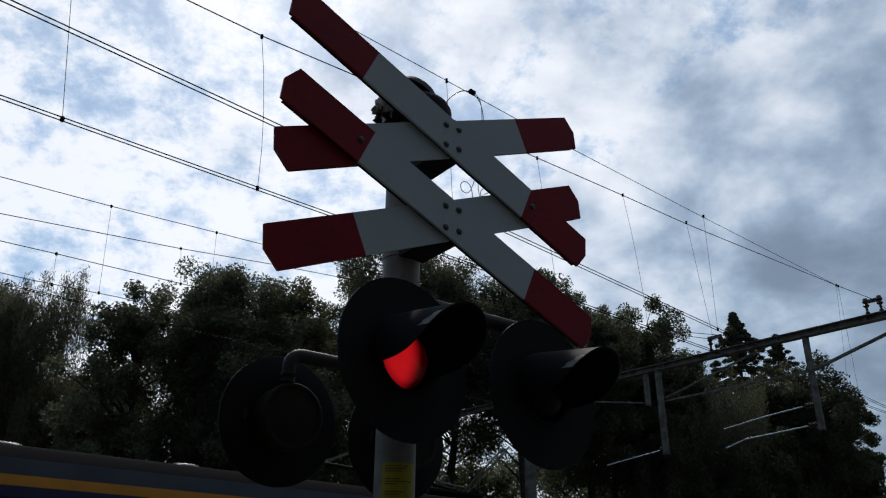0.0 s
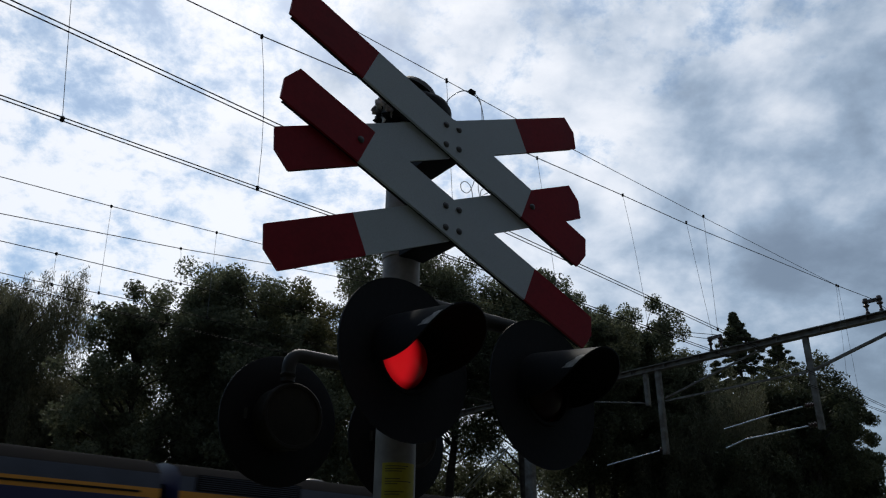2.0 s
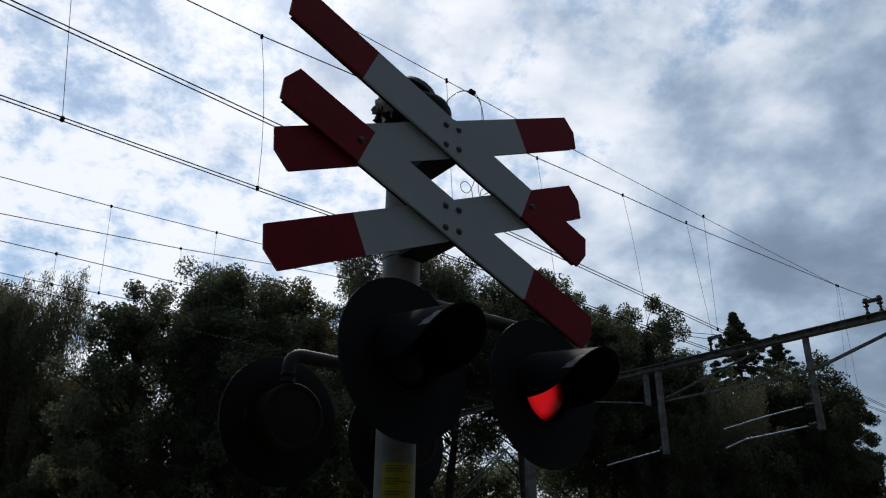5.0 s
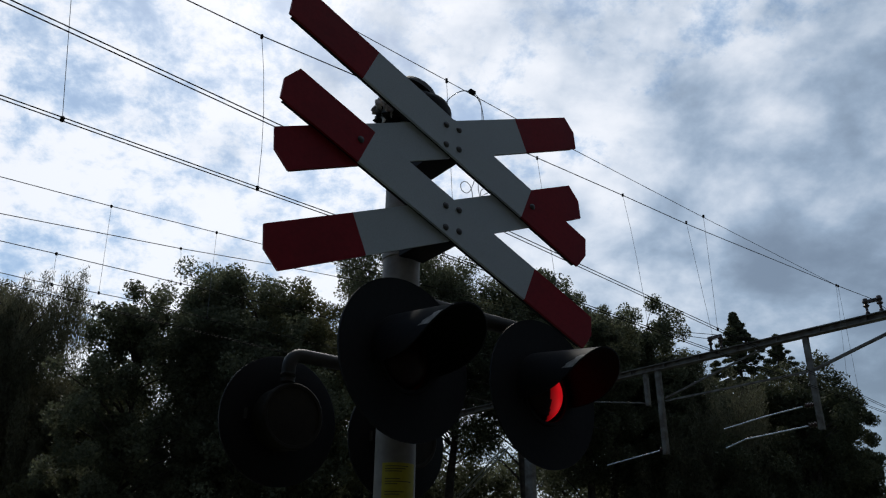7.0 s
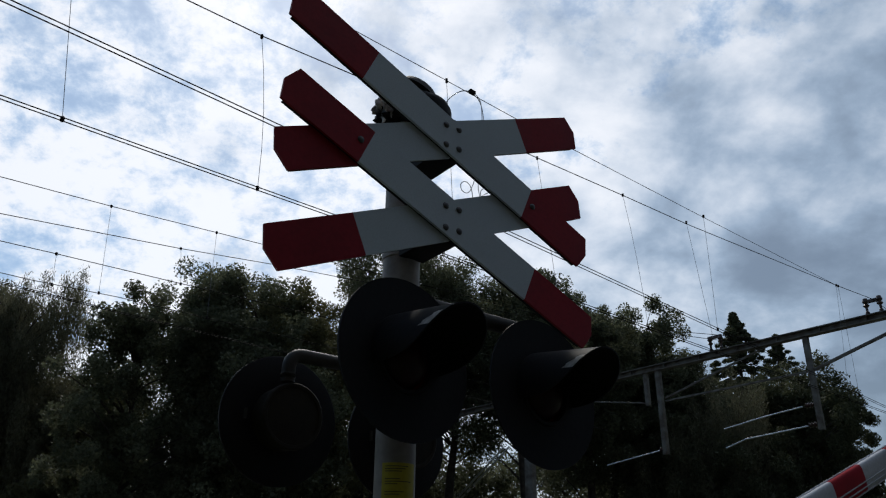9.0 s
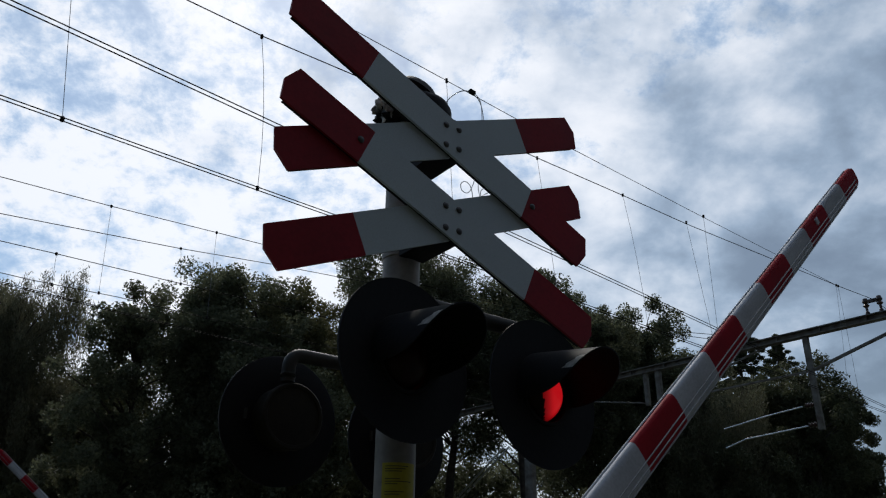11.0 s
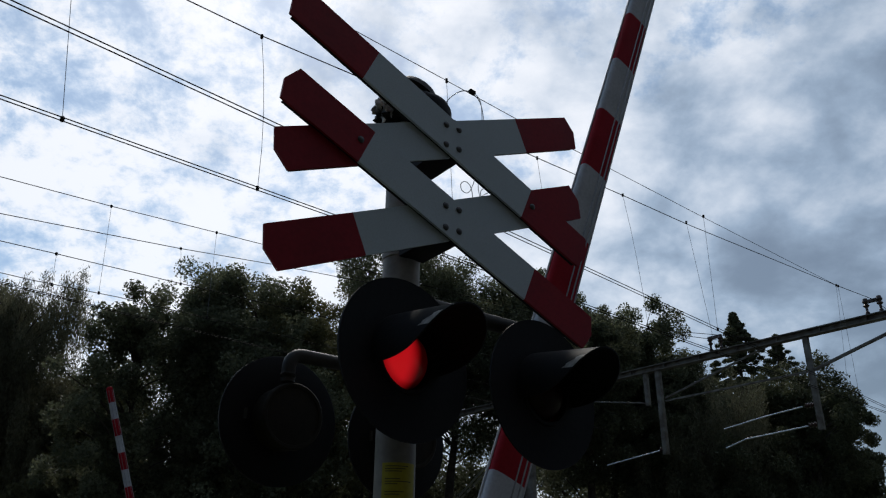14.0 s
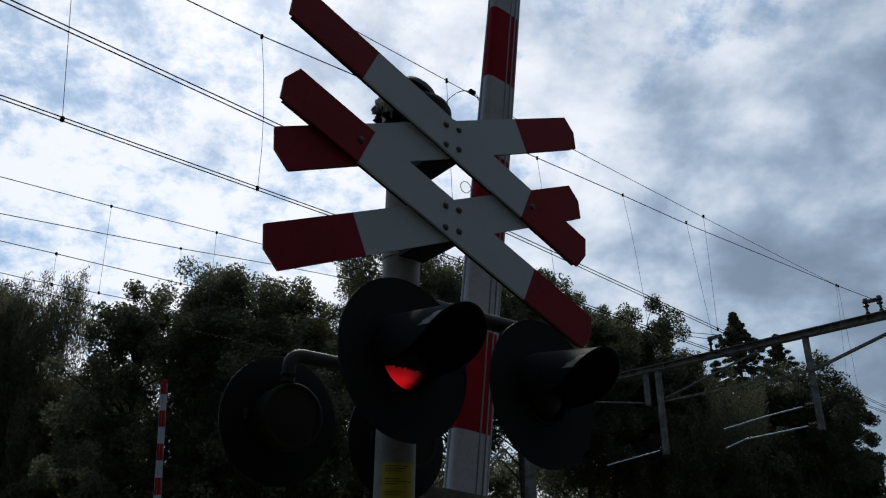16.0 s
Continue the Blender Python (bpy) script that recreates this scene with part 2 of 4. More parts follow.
# ---- cloud deck ----
def cloud_deck():
    m = bpy.data.materials.new("clouds")
    m.use_nodes = True
    nt = m.node_tree
    n, link = nt.nodes, nt.links.new
    n.remove(n["Principled BSDF"])
    tc = n.new("ShaderNodeTexCoord")

    def math_node(op, a, b=None, c=None):
        x = n.new("ShaderNodeMath")
        x.operation = op
        for i, v in enumerate((a, b, c)):
            if v is None:
                continue
            if isinstance(v, (int, float)):
                x.inputs[i].default_value = v
            else:
                link(v, x.inputs[i])
        return x.outputs[0]

    nrm = n.new("ShaderNodeVectorMath")
    nrm.operation = "NORMALIZE"
    link(tc.outputs["Object"], nrm.inputs[0])
    sep = n.new("ShaderNodeSeparateXYZ")
    link(nrm.outputs["Vector"], sep.inputs[0])
    lift = math_node("ADD", math_node("MAXIMUM", sep.outputs["Z"], 0.0), 0.45)
    com = n.new("ShaderNodeCombineXYZ")
    link(math_node("DIVIDE", sep.outputs["X"], lift), com.inputs[0])
    link(math_node("DIVIDE", sep.outputs["Y"], lift), com.inputs[1])

    def noise_tex(scale, detail, rough, dist, off):
        mp = n.new("ShaderNodeMapping")
        mp.inputs["Location"].default_value = off
        link(com.outputs[0], mp.inputs["Vector"])
        t = n.new("ShaderNodeTexNoise")
        t.inputs["Scale"].default_value, t.inputs["Detail"].default_value = scale, detail
        t.inputs["Roughness"].default_value, t.inputs["Distortion"].default_value = rough, dist
        link(mp.outputs[0], t.inputs["Vector"])
        return t.outputs["Fac"]

    big = noise_tex(1.1, 3, 0.5, 0.2, CLOUD_OFF)
    mid = noise_tex(11.0, 10, 0.66, 0.1, (3.1, 1.7, 0.4))
    shade = noise_tex(6.0, 8, 0.54, 0.1, (7.3, 2.2, 1.9))
    # share of cloud: fewer gaps on the side away from the sun's left
    fleck = noise_tex(34.0, 6, 0.6, 0.15, (1.3, 4.1, 0.7))
    dens = math_node("ADD", math_node("MULTIPLY", big, 0.75), math_node("MULTIPLY", mid, 0.60))
    dens = math_node("ADD", dens, math_node("MULTIPLY", fleck, 0.15))
    dens = math_node("ADD", dens, math_node("MULTIPLY", sep.outputs["X"], 0.26))
    # clouds close up towards the horizon
    low = math_node("SUBTRACT", 0.55, sep.outputs["Z"])
    dens = math_node("ADD", dens, math_node("MULTIPLY", low, 0.32))
    cover = n.new("ShaderNodeMapRange")
    cover.interpolation_type = "SMOOTHSTEP"
    cover.inputs["From Min"].default_value, cover.inputs["From Max"].default_value = CLOUD_GAP
    link(dens, cover.inputs["Value"])
    # thin clouds towards the sun are brighter, thick ones greyer
    dot = n.new("ShaderNodeVectorMath")
    dot.operation = "DOT_PRODUCT"
    link(nrm.outputs["Vector"], dot.inputs[0])
    dot.inputs[1].default_value = SUN_DIR
    near_sun = n.new("ShaderNodeMapRange")
    near_sun.interpolation_type = "SMOOTHSTEP"
    near_sun.inputs["From Min"].default_value, near_sun.inputs["From Max"].default_value = -0.1, 0.95
    near_sun.inputs["To Min"].default_value, near_sun.inputs["To Max"].default_value = CLOUD_FAR, CLOUD_NEAR
    link(dot.outputs["Value"], near_sun.inputs["Value"])
    grey = n.new("ShaderNodeMapRange")
    grey.interpolation_type = "SMOOTHSTEP"
    grey.inputs["From Min"].default_value, grey.inputs["From Max"].default_value = 0.36, 0.92
    grey.inputs["To Min"].default_value, grey.inputs["To Max"].default_value = 1.0, 0.25
    thick = math_node("ADD", math_node("ADD", math_node("MULTIPLY", shade, 1.05), -0.055), math_node("MULTIPLY", sep.outputs["X"], 0.42))
    thick = math_node("ADD", thick, math_node("MULTIPLY", math_node("MULTIPLY", low, math_node("MAXIMUM", sep.outputs["X"], 0.0)), 0.95))
    link(thick, grey.inputs["Value"])
    tint = n.new("ShaderNodeMix")
    tint.data_type = "RGBA"
    tint.inputs["A"].default_value, tint.inputs["B"].default_value = (0.64, 0.81, 1.0, 1), (0.975, 0.985, 1.0, 1)
    link(math_node("SUBTRACT", math_node("MULTIPLY", grey.outputs["Result"], 2.0), 1.0), tint.inputs["Factor"])
    # thin haze in the gaps lets the blue through
    haze = n.new("ShaderNodeMix")
    haze.data_type = "RGBA"
    haze.inputs["A"].default_value = (0.46, 0.72, 1.0, 1)
    link(cover.outputs["Result"], haze.inputs["Factor"])
    link(tint.outputs["Result"], haze.inputs["B"])
    em = n.new("ShaderNodeEmission")
    link(haze.outputs["Result"], em.inputs["Color"])
    veil = math_node("ADD", math_node("MULTIPLY", cover.outputs["Result"], 1.0 - CLOUD_VEIL), CLOUD_VEIL)
    link(math_node("MULTIPLY", math_node("MULTIPLY", veil, near_sun.outputs["Result"]), grey.outputs["Result"]), em.inputs["Strength"])
    clear = n.new("ShaderNodeBsdfTransparent")
    tr = n.new("ShaderNodeMix")
    tr.data_type = "RGBA"
    tr.inputs["A"].default_value, tr.inputs["B"].default_value = (1, 1, 1, 1), (0.45, 0.45, 0.45, 1)
    link(cover.outputs["Result"], tr.inputs["Factor"])
    link(tr.outputs["Result"], clear.inputs["Color"])
    add = n.new("ShaderNodeAddShader")
    link(em.outputs[0], add.inputs[0])
    link(clear.outputs[0], add.inputs[1])
    link(add.outputs[0], n["Material Output"].inputs["Surface"])
    bm = bmesh.new()
    bmesh.ops.create_uvsphere(bm, u_segments=48, v_segments=24, radius=2500)
    bmesh.ops.delete(bm, geom=[v for v in bm.verts if v.co.z < -400], context="VERTS")
    ob = obj("backdrop", bm, m)
    return tagged(ob, "bright broken clouds over a pale blue sky", "sky", kind="structure")


CLOUD_OFF = (0.4, 0.9, 0.0)
CLOUD_GAP = (0.56, 0.725)
CLOUD_FAR, CLOUD_NEAR, CLOUD_VEIL = 0.04, 0.825, 0.36
clouds = cloud_deck()

# ---- crossing sign on its pole ----
YAW = 0.649
FACE = Matrix.Rotation(YAW, 4, "Z")      # x along the sign's face, -y towards the road user
SIGN_C = Vector((0.015, 2.008, 2.619))
POLE_XY = (-0.127, 2.195)
HALF, CORNER, HALF_W, RED_AT, LEAN = 0.600, 0.5806, 0.0594, 0.3203, 0.4098


def board(name, parent, lean, dy, rivets):
    """One board with pointed ends, white in the middle and red towards both tips."""
    t = 0.004
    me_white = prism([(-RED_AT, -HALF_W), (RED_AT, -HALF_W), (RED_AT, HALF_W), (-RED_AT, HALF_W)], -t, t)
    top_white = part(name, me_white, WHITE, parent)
    top_white.matrix_basis = Matrix.Translation((0, dy, 0)) @ Matrix.Rotation(-lean, 4, "Y")
    for sgn in (-1, 1):
        part("red_end", prism([(sgn * RED_AT, -HALF_W), (sgn * CORNER, -HALF_W), (sgn * HALF, 0), (sgn * CORNER, HALF_W), (sgn * RED_AT, HALF_W)], -t, t), RED, top_white, "dark red board end")
    # folded stiffening lip behind the long edges
    for z in (-HALF_W + 0.004, HALF_W - 0.004):
        part("lip", box((0, t + 0.006, z), (2 * CORNER - 0.02, 0.012, 0.004)), BLACK, top_white, "dark folded edge")
    for x, z in rivets:
        bm = turned([(0.0, 0.006), (0.005, 0.0055), (0.009, 0.003), (0.0105, 0.0)], 12, "Y")
        bmesh.ops.translate(bm, vec=(x, -t, z), verts=bm.verts)
        part("bolt", bm, RIVET, top_white, "domed steel bolt")
    return top_white


sign = thing("crossing_sign", Matrix.Translation(SIGN_C) @ FACE, "double red and white railway crossing cross bolted to the pole", "crossing sign")
_c, _s = math.cos(LEAN), math.sin(LEAN)
BOLTS = [(x * _c - z * _s, x * _s + z * _c) for x in (-0.024, 0.024) for z in (0.034, -0.034)]
for k, z0 in enumerate((0.1357, -0.1357)):
    for lean, dy, bolts in ((-LEAN, -0.0147, BOLTS + [(0.345, 0.005) if k == 0 else (-0.345, 0.005)]), (LEAN, 0.0, [])):
        b = board("board", sign, lean, dy, bolts)
        b.matrix_basis = Matrix.Translation((0, 0, z0)) @ b.matrix_basis
# the upright bracket behind both crosses
for z in (0.1357, -0.1357):
    part("bracket", box((0.0, 0.10, z - 0.035), (0.09, 0.17, 0.05), None, 0.004), BLACK, sign, "dark steel bracket")
for z in (0.1, -0.17):
    bm = turned([(0.0575, -0.016), (0.0605, -0.014), (0.0605, 0.014), (0.0575, 0.016)], 24)
    bmesh.ops.translate(bm, vec=(0.0, 0.2345, z), verts=bm.verts)
    part("clamp", bm, POLE, sign, "grey pole clamp")

pole = thing("signal_pole", Matrix.Translation((*POLE_XY, 0)), "grey painted steel tube pole with worn paint", "pole")
part("tube", turned([(0.0, 0.0), (0.0565, 0.0), (0.0565, 2.93), (0.0, 2.935)], 32), POLE, pole)
part("foot", turned([(0.12, 0.0), (0.12, 0.02), (0.062, 0.03), (0.06, 0.12)], 24), POLE, pole)


def crumpled(centre, radius, amount, seed, squash=(1, 1, 1)):
    bm = bmesh.new()
    bmesh.ops.create_icosphere(bm, subdivisions=4, radius=1.0)
    for v in bm.verts:
        d = noise.noise(v.co * 2.2 + Vector((seed, 0, 0))) + 0.6 * noise.noise(v.co * 8.5 + Vector((0, seed, 0)))
        v.co = Vector(centre) + Vector((v.co.x * squash[0], v.co.y * squash[1], v.co.z * squash[2])) * radius * (1 + amount * d)
    return bm


def bell():
    """The warning bell at the pole's top: dark shoulder, a bent cap above it and crumpled wrapping at its side."""
    t = thing("warning_bell", Matrix.Translation((POLE_XY[0] + 0.035, POLE_XY[1], 2.905)), "dark warning bell with bent cap and crumpled wrapping on the pole", "bell")
    part("shoulder", turned([(0.0, 0.0), (0.10, 0.0), (0.116, 0.02), (0.117, 0.066), (0.108, 0.085), (0.085, 0.096), (0.064, 0.108), (0.056, 0.14), (0.0, 0.15)], 36), BLACK, t, "rounded dark bell body")
    cap = part("cap", turned([(0.0, 0.030), (0.04, 0.027), (0.066, 0.013), (0.086, -0.014), (0.082, -0.018), (0.060, 0.004), (0.0, 0.018)], 32), BLACK, t, "bent dark cap")
    cap.matrix_basis = pose(0.0, 0.0, 0.152, 0, 28, 0)
    part("wrapping", crumpled((-0.088, -0.058, 0.05), 0.050, 0.45, 3.0, (0.95, 0.9, 1.0)), FOIL, t, "crumpled torn foil wrapping")
    part("wrapping", crumpled((-0.085, -0.045, 0.02), 0.043, 0.5, 8.0), BLACK, t, "crumpled dark wrapping")
    return t


bell()


# ---- flashing lamps ----
def hood_edge(u):
    """For u from -1 to 1 across the hood: the angle from its top and how far it reaches forward there."""
    a = u * math.pi / 2
    return radians(HOOD_HALF) * u + HOOD_SKEW, HOOD * max(0.0, math.cos(a)) ** HOOD_CUT


def hood_point(u, f, lift=0.0):
    """A point of the hood at the share f of its reach, lift metres off its outer face."""
    a, reach = hood_edge(u)
    y = reach * f
    r = HOOD_R - 0.08 * y + lift
    return r * math.sin(a), -y, r * math.cos(a) - HOOD_DROOP * y


def lamp(name, m, front=True):
    t = thing(name, m, "black hooded flashing lamp with round target board on the pole" if front else "black flashing lamp seen from behind on a bent pipe", "signal lamp", "flashing lamps of the crossing")
    rim = 0.205
    part("target_board", turned([(0.079, -0.004), (0.100, -0.006), (rim - 0.004, -0.006), (rim, -0.003), (rim, 0.003), (rim - 0.006, 0.002), (0.079, 0.002)], 56, "Y"), BLACK, t, "round black target board")
    if front:
        back = [(0.0, -0.120), (0.06, -0.118), (0.084, -0.108), (0.095, -0.085), (0.100, -0.004), (0.079, -0.004)]
    else:      # a flat rimmed cover closes the back
        back = [(0.0, -0.090), (0.05, -0.090), (0.088, -0.087), (0.091, -0.092), (0.099, -0.093), (0.104, -0.088), (0.104, -0.078), (0.100, -0.074), (0.100, -0.004), (0.079, -0.004)]
    part("housing", turned(back, 48, "Y"), BLACK if front else BROWN, t, "round lamp housing")
    part("clip", box((-0.106 if front else 0.132, 0.03, 0.0), (0.007, 0.012, 0.032), None, 0.003), ARM_PAINT, t, "small grey latch")
    part("lens_ring", turned([(0.080, 0.0), (0.082, 0.008), (0.090, 0.008), (0.094, 0.0)], 40, "Y"), BLACK, t)
    # hood: a long tube cut away slantwise underneath
    bm = bmesh.new()
    sides = 48
    inner, outer = [], []
    for lift, store in ((0.0, outer), (-0.004, inner)):
        for j in range(9):
            store.append([bm.verts.new(hood_point(math.sin(math.pi / 2 * 0.99 * (2 * k / sides - 1)), j / 8, lift)) for k in range(sides + 1)])
    for store in (outer, inner):
        for a, b in zip(store, store[1:]):
            for k in range(sides):
                bm.faces.new((a[k], a[k + 1], b[k + 1], b[k]))
    for k in range(sides):
        bm.faces.new((outer[-1][k], outer[-1][k + 1], inner[-1][k + 1], inner[-1][k]))
    for k in (0, sides):
        for j in range(8):
            bm.faces.new((outer[j][k], outer[j + 1][k], inner[j + 1][k], inner[j][k]))
    part("hood", bm, BLACK, t, "long black hood cut away below", angle=60)
    # pale patch at the hood's rim: light on its upper side, painted as colour
    bm = bmesh.new()
    rows = []
    for k in range(7):
        u = -0.66 + 0.035 * k
        f0 = 0.80 + 0.022 * k + 0.02 * math.sin(k * 2.1)
        rows.append([bm.verts.new(hood_point(u, f, 0.0012)) for f in (f0, 0.995)])
    for a, b in zip(rows, rows[1:]):
        bm.faces.new((a[0], a[1], b[1], b[0]))
    part("lit_patch", bm, RIM_LIGHT, t, "pale grey patch painted as light on the hood")
    # the lamp insert: a ball in the housing, half glowing red, half dark, that turns to flash
    bm = bmesh.new()
    bmesh.ops.create_uvsphere(bm, u_segments=72, v_segments=36, radius=0.0775 if front else 0.042)
    for f in bm.faces:
        f.material_index = 0 if f.calc_center_median().y > -0.022 else 1
    ball = part("lamp_insert", bm, [BALL_DARK, BALL_LIT], t, "red lamp lens that flashes")
    ball.location = (0, 0.038, 0)
    return t, ball


HOOD, HOOD_R, HOOD_HALF, HOOD_SKEW, HOOD_CUT, HOOD_DROOP = 0.2305, 0.111, 106.0, -0.035, 0.346, 0.0965
LZ = 2.0
lamps = []
for place, yaw, tilt, front in (((-0.087, 1.831, 2.026), 43.4, 3.5, True), ((0.280, 2.097, 2.008), 40.3, 1.9, True),
                                ((-0.514, 2.479, 2.005), 39.4, 0.0, False), ((-0.153, 2.752, 1.99), 39.4, 0.0, False)):
    m = pose(*place, 0, 0, yaw if front else yaw + 180) @ pose(0, 0, 0, -tilt, 0, 0)
    lamps.append(lamp("signal_lamp", m, front))

arm = thing("lamp_arm", Matrix.Translation((*POLE_XY, LZ)) @ FACE, "grey bent pipe arms that carry the lamps on the pole", "lamp arm")
ARM_Z = 0.197


def bend(p0, corner, p1, r=0.05, n=6):
    p0, corner, p1 = Vector(p0), Vector(corner), Vector(p1)
    a, b = corner + (p0 - corner).normalized() * r, corner + (p1 - corner).normalized() * r
    return [p0] + [(1 - k / n) ** 2 * a + 2 * (k / n) * (1 - k / n) * corner + (k / n) ** 2 * b for k in range(n + 1)] + [p1]


for y, z, ends in ((-0.27, 0.193, (-0.185, 0.268)), (0.388, 0.203, (-0.156, 0.297))):
    part("stub", tube([(0.04, -0.05 if y < 0 else 0.05, z), (0.04, y, z)], 0.02, 12), ARM_PAINT, arm)
    for a in ends:
        part("pipe", tube(bend((0.04, y, z), (a, y, z), (a, y, z - 0.092)), 0.0225, 12), ARM_PAINT, arm, "bent grey pipe")
        bm = turned([(0.024, 0.0), (0.026, 0.012), (0.019, 0.02)], 16)
        bmesh.ops.translate(bm, vec=(a, y, z - 0.08), verts=bm.verts)
        part("nut", bm, BROWN, arm)
part("collar", turned([(0.058, ARM_Z - 0.05), (0.064, ARM_Z - 0.045), (0.064, ARM_Z + 0.045), (0.058, ARM_Z + 0.05)], 28), POLE, arm)

# yellow notice on the pole, curved round the tube, with print that cannot be read
notice = thing("yellow_notice", Matrix.Translation((*POLE_XY, 0)), "yellow sticker with small dark print on the pole", "sticker")
STICK_A, STICK_Z = math.degrees(math.atan2(-POLE_XY[1], -POLE_XY[0])) + 14, 1.826


def wrapped(a0, a1, z0, z1, r, n=10):
    bm = bmesh.new()
    rows = []
    for z in (z0, z1):
        rows.append([[bm.verts.new((rr * math.cos(radians(a0 + (a1 - a0) * k / n)), rr * math.sin(radians(a0 + (a1 - a0) * k / n)), z)) for k in range(n + 1)] for rr in (r, r + 0.0006)])
    for k in range(n):
        for q in (0, 1):
            bm.faces.new((rows[0][q][k], rows[0][q][k + 1], rows[1][q][k + 1], rows[1][q][k]))
        for q in (0, 1):
            bm.faces.new((rows[q][0][k], rows[q][0][k + 1], rows[q][1][k + 1], rows[q][1][k]))
    return bm


part("film", wrapped(STICK_A - 50, STICK_A + 50, STICK_Z - 0.11, STICK_Z, 0.0568), YELLOW, notice)
for k, a1 in enumerate((24, 16, 6, None, None, 2, 34, -6, None, None, 12, 0, None, 28, 8)):
    if a1 is not None:
        z = STICK_Z - 0.008 - 0.0066 * k
        part("print_line", wrapped(STICK_A - 40, STICK_A + a1, z - 0.0022, z, 0.0576, 6), INK, notice, "line of dark print")

# ---- barrier booms ----
BOOM_L, STRIPE, FIRST, BOOM_OFF, BOOM_START = 5.793, 0.453, 0.426, -0.4325, 0.575


def barrier(name, m, label):
    """A stand with a boom that turns; the boom is returned to be keyed."""
    t = thing(name, m, label, "level crossing barrier", "barriers of the crossing")
    part("cabinet", box((-0.25, 0, -0.734), (0.5, 0.45, 1.2), None, 0.02), STEEL, t, "grey drive cabinet")
    boom = new("boom")
    boom.parent = t
    bm = bmesh.new()
    add_box(bm, (0.05, 0, -0.1), (0.5, 0.06, 0.16), None, 0.01)
    add_box(bm, (0.42, 0, BOOM_OFF / 2 - 0.05), (0.10, 0.05, -BOOM_OFF + 0.2), None, 0.008)
    hub = part("hub", bm, STEEL, boom, "grey steel boom bracket")
    part("clamp_plate", box((BOOM_START - 0.02, 0.0, BOOM_OFF + 0.01), (0.05, 0.16, 0.50), None, 0.006), GANTRY, boom, "dull grey clamp plate")
    cuts = [BOOM_L] + [BOOM_L - FIRST - i * STRIPE for i in range(14)]
    cuts = [c for c in cuts if c > BOOM_START] + [BOOM_START]

    def section(x):
        k = (x - BOOM_START) / (BOOM_L - BOOM_START)
        return 0.098 - 0.013 * k, 0.034 - 0.004 * k      # half depth, half thickness

    for i in range(len(cuts) - 1):
        x1, x0 = cuts[i], cuts[i + 1]
        bm = bmesh.new()
        rings = []
        xs = [x0, x1] if i else [x0, x1 - 0.06, x1 - 0.02, x1]
        for j, x in enumerate(xs):
            h, w = section(x)
            f = 1.0 if i or j < 2 else (0.82 if j == 2 else 0.45)
            pts = []
            for q in range(16):
                a = 2 * math.pi * q / 16
                c, s = math.cos(a), math.sin(a)
                pts.append((abs(c) ** 0.55 * (1 if c > 0 else -1) * w * f, abs(s) ** 0.55 * (1 if s > 0 else -1) * h * f))
            rings.append([bm.verts.new((x, y, z + BOOM_OFF - 0.012)) for y, z in pts])
        for a, b in zip(rings, rings[1:]):
            for q in range(16):
                bm.faces.new((a[q], a[(q + 1) % 16], b[(q + 1) % 16], b[q]))
        bm.faces.new(rings[0])
        bm.faces.new(rings[-1])
        red = i % 2 == 0
        part("red_band" if red else "white_band", bm, BOOM_RED if red else BOOM_WHITE, boom, "red reflective band" if red else "white reflective band", angle=50)
    # thin ribs that run the whole length of the boom's face
    for y, z, r in ((-1, -0.26, 0.0042), (-1, -0.62, 0.0042), (1, -0.45, 0.0042), (1, 0.55, 0.0042), (0.62, 0.985, 0.006), (-0.62, -0.985, 0.005)):
        pts = []
        for x in (BOOM_START, (BOOM_START + BOOM_L) / 2, BOOM_L - 0.1):
            h, w = section(x)
            pts.append((x, y * w * 0.985, BOOM_OFF - 0.012 + z * h))
        part("rib", tube(pts, r, 6), BOOM_WHITE if r > 0.0045 else STEEL, boom, "thin pale rib")
    part("reflector", box((BOOM_L - 1.10, -0.031, BOOM_OFF + 0.02), (0.05, 0.012, 0.05), None, 0.004), BOOM_WHITE, boom, "small white reflector")
    return t, boom


near_barrier, near_boom = barrier("barrier", Matrix.Translation((-0.298, 3.060, 1.334)) @ Matrix.Rotation(0.658, 4, "Z") @ Matrix.Rotation(0.046, 4, "X"), "red and white striped barrier boom beside the crossing sign")
far_barrier, far_boom = barrier("barrier", Matrix.Translation((-7.133, 22.398, 1.334)) @ Matrix.Rotation(radians(221.26), 4, "Z"), "red and white striped barrier boom across the tracks")

# ---- overhead line ----


def sag(points):
    return [rail_point(*p) for p in points]


def overhead(name, messenger, contact, droppers, label, twin=True, thick=0.0075):
    t = thing(name, Matrix.Identity(4), label, "overhead line", "overhead lines")
    for row in messenger:
        part("messenger_wire", tube(sag(row), thick, 6), WIRE, t)
    for row in contact:
        for e in ((-0.024, 0.024) if twin else (0.0,)):
            part("contact_wire", tube([rail_point(s, d + e, z - e * 0.2) for s, d, z in row], 0.0065, 6), WIRE, t)
    for p0, p1, bow in droppers:
        a, b = rail_point(*p0), rail_point(*p1)
        mid = (a + b) / 2 + ALONG * bow
        part("dropper", tube([a, a * 0.75 + b * 0.25 + ALONG * bow * 0.75, mid, a * 0.25 + b * 0.75 + ALONG * bow * 0.75, b], 0.0032, 5), STEEL, t, "thin grey dropper wire")
        for p in (a, b):
            part("clip", box(p, (0.03, 0.03, 0.05)), WIRE, t)
    return t


def d1(s):
    return 6.88 - 0.0456 * (s - 1.1)


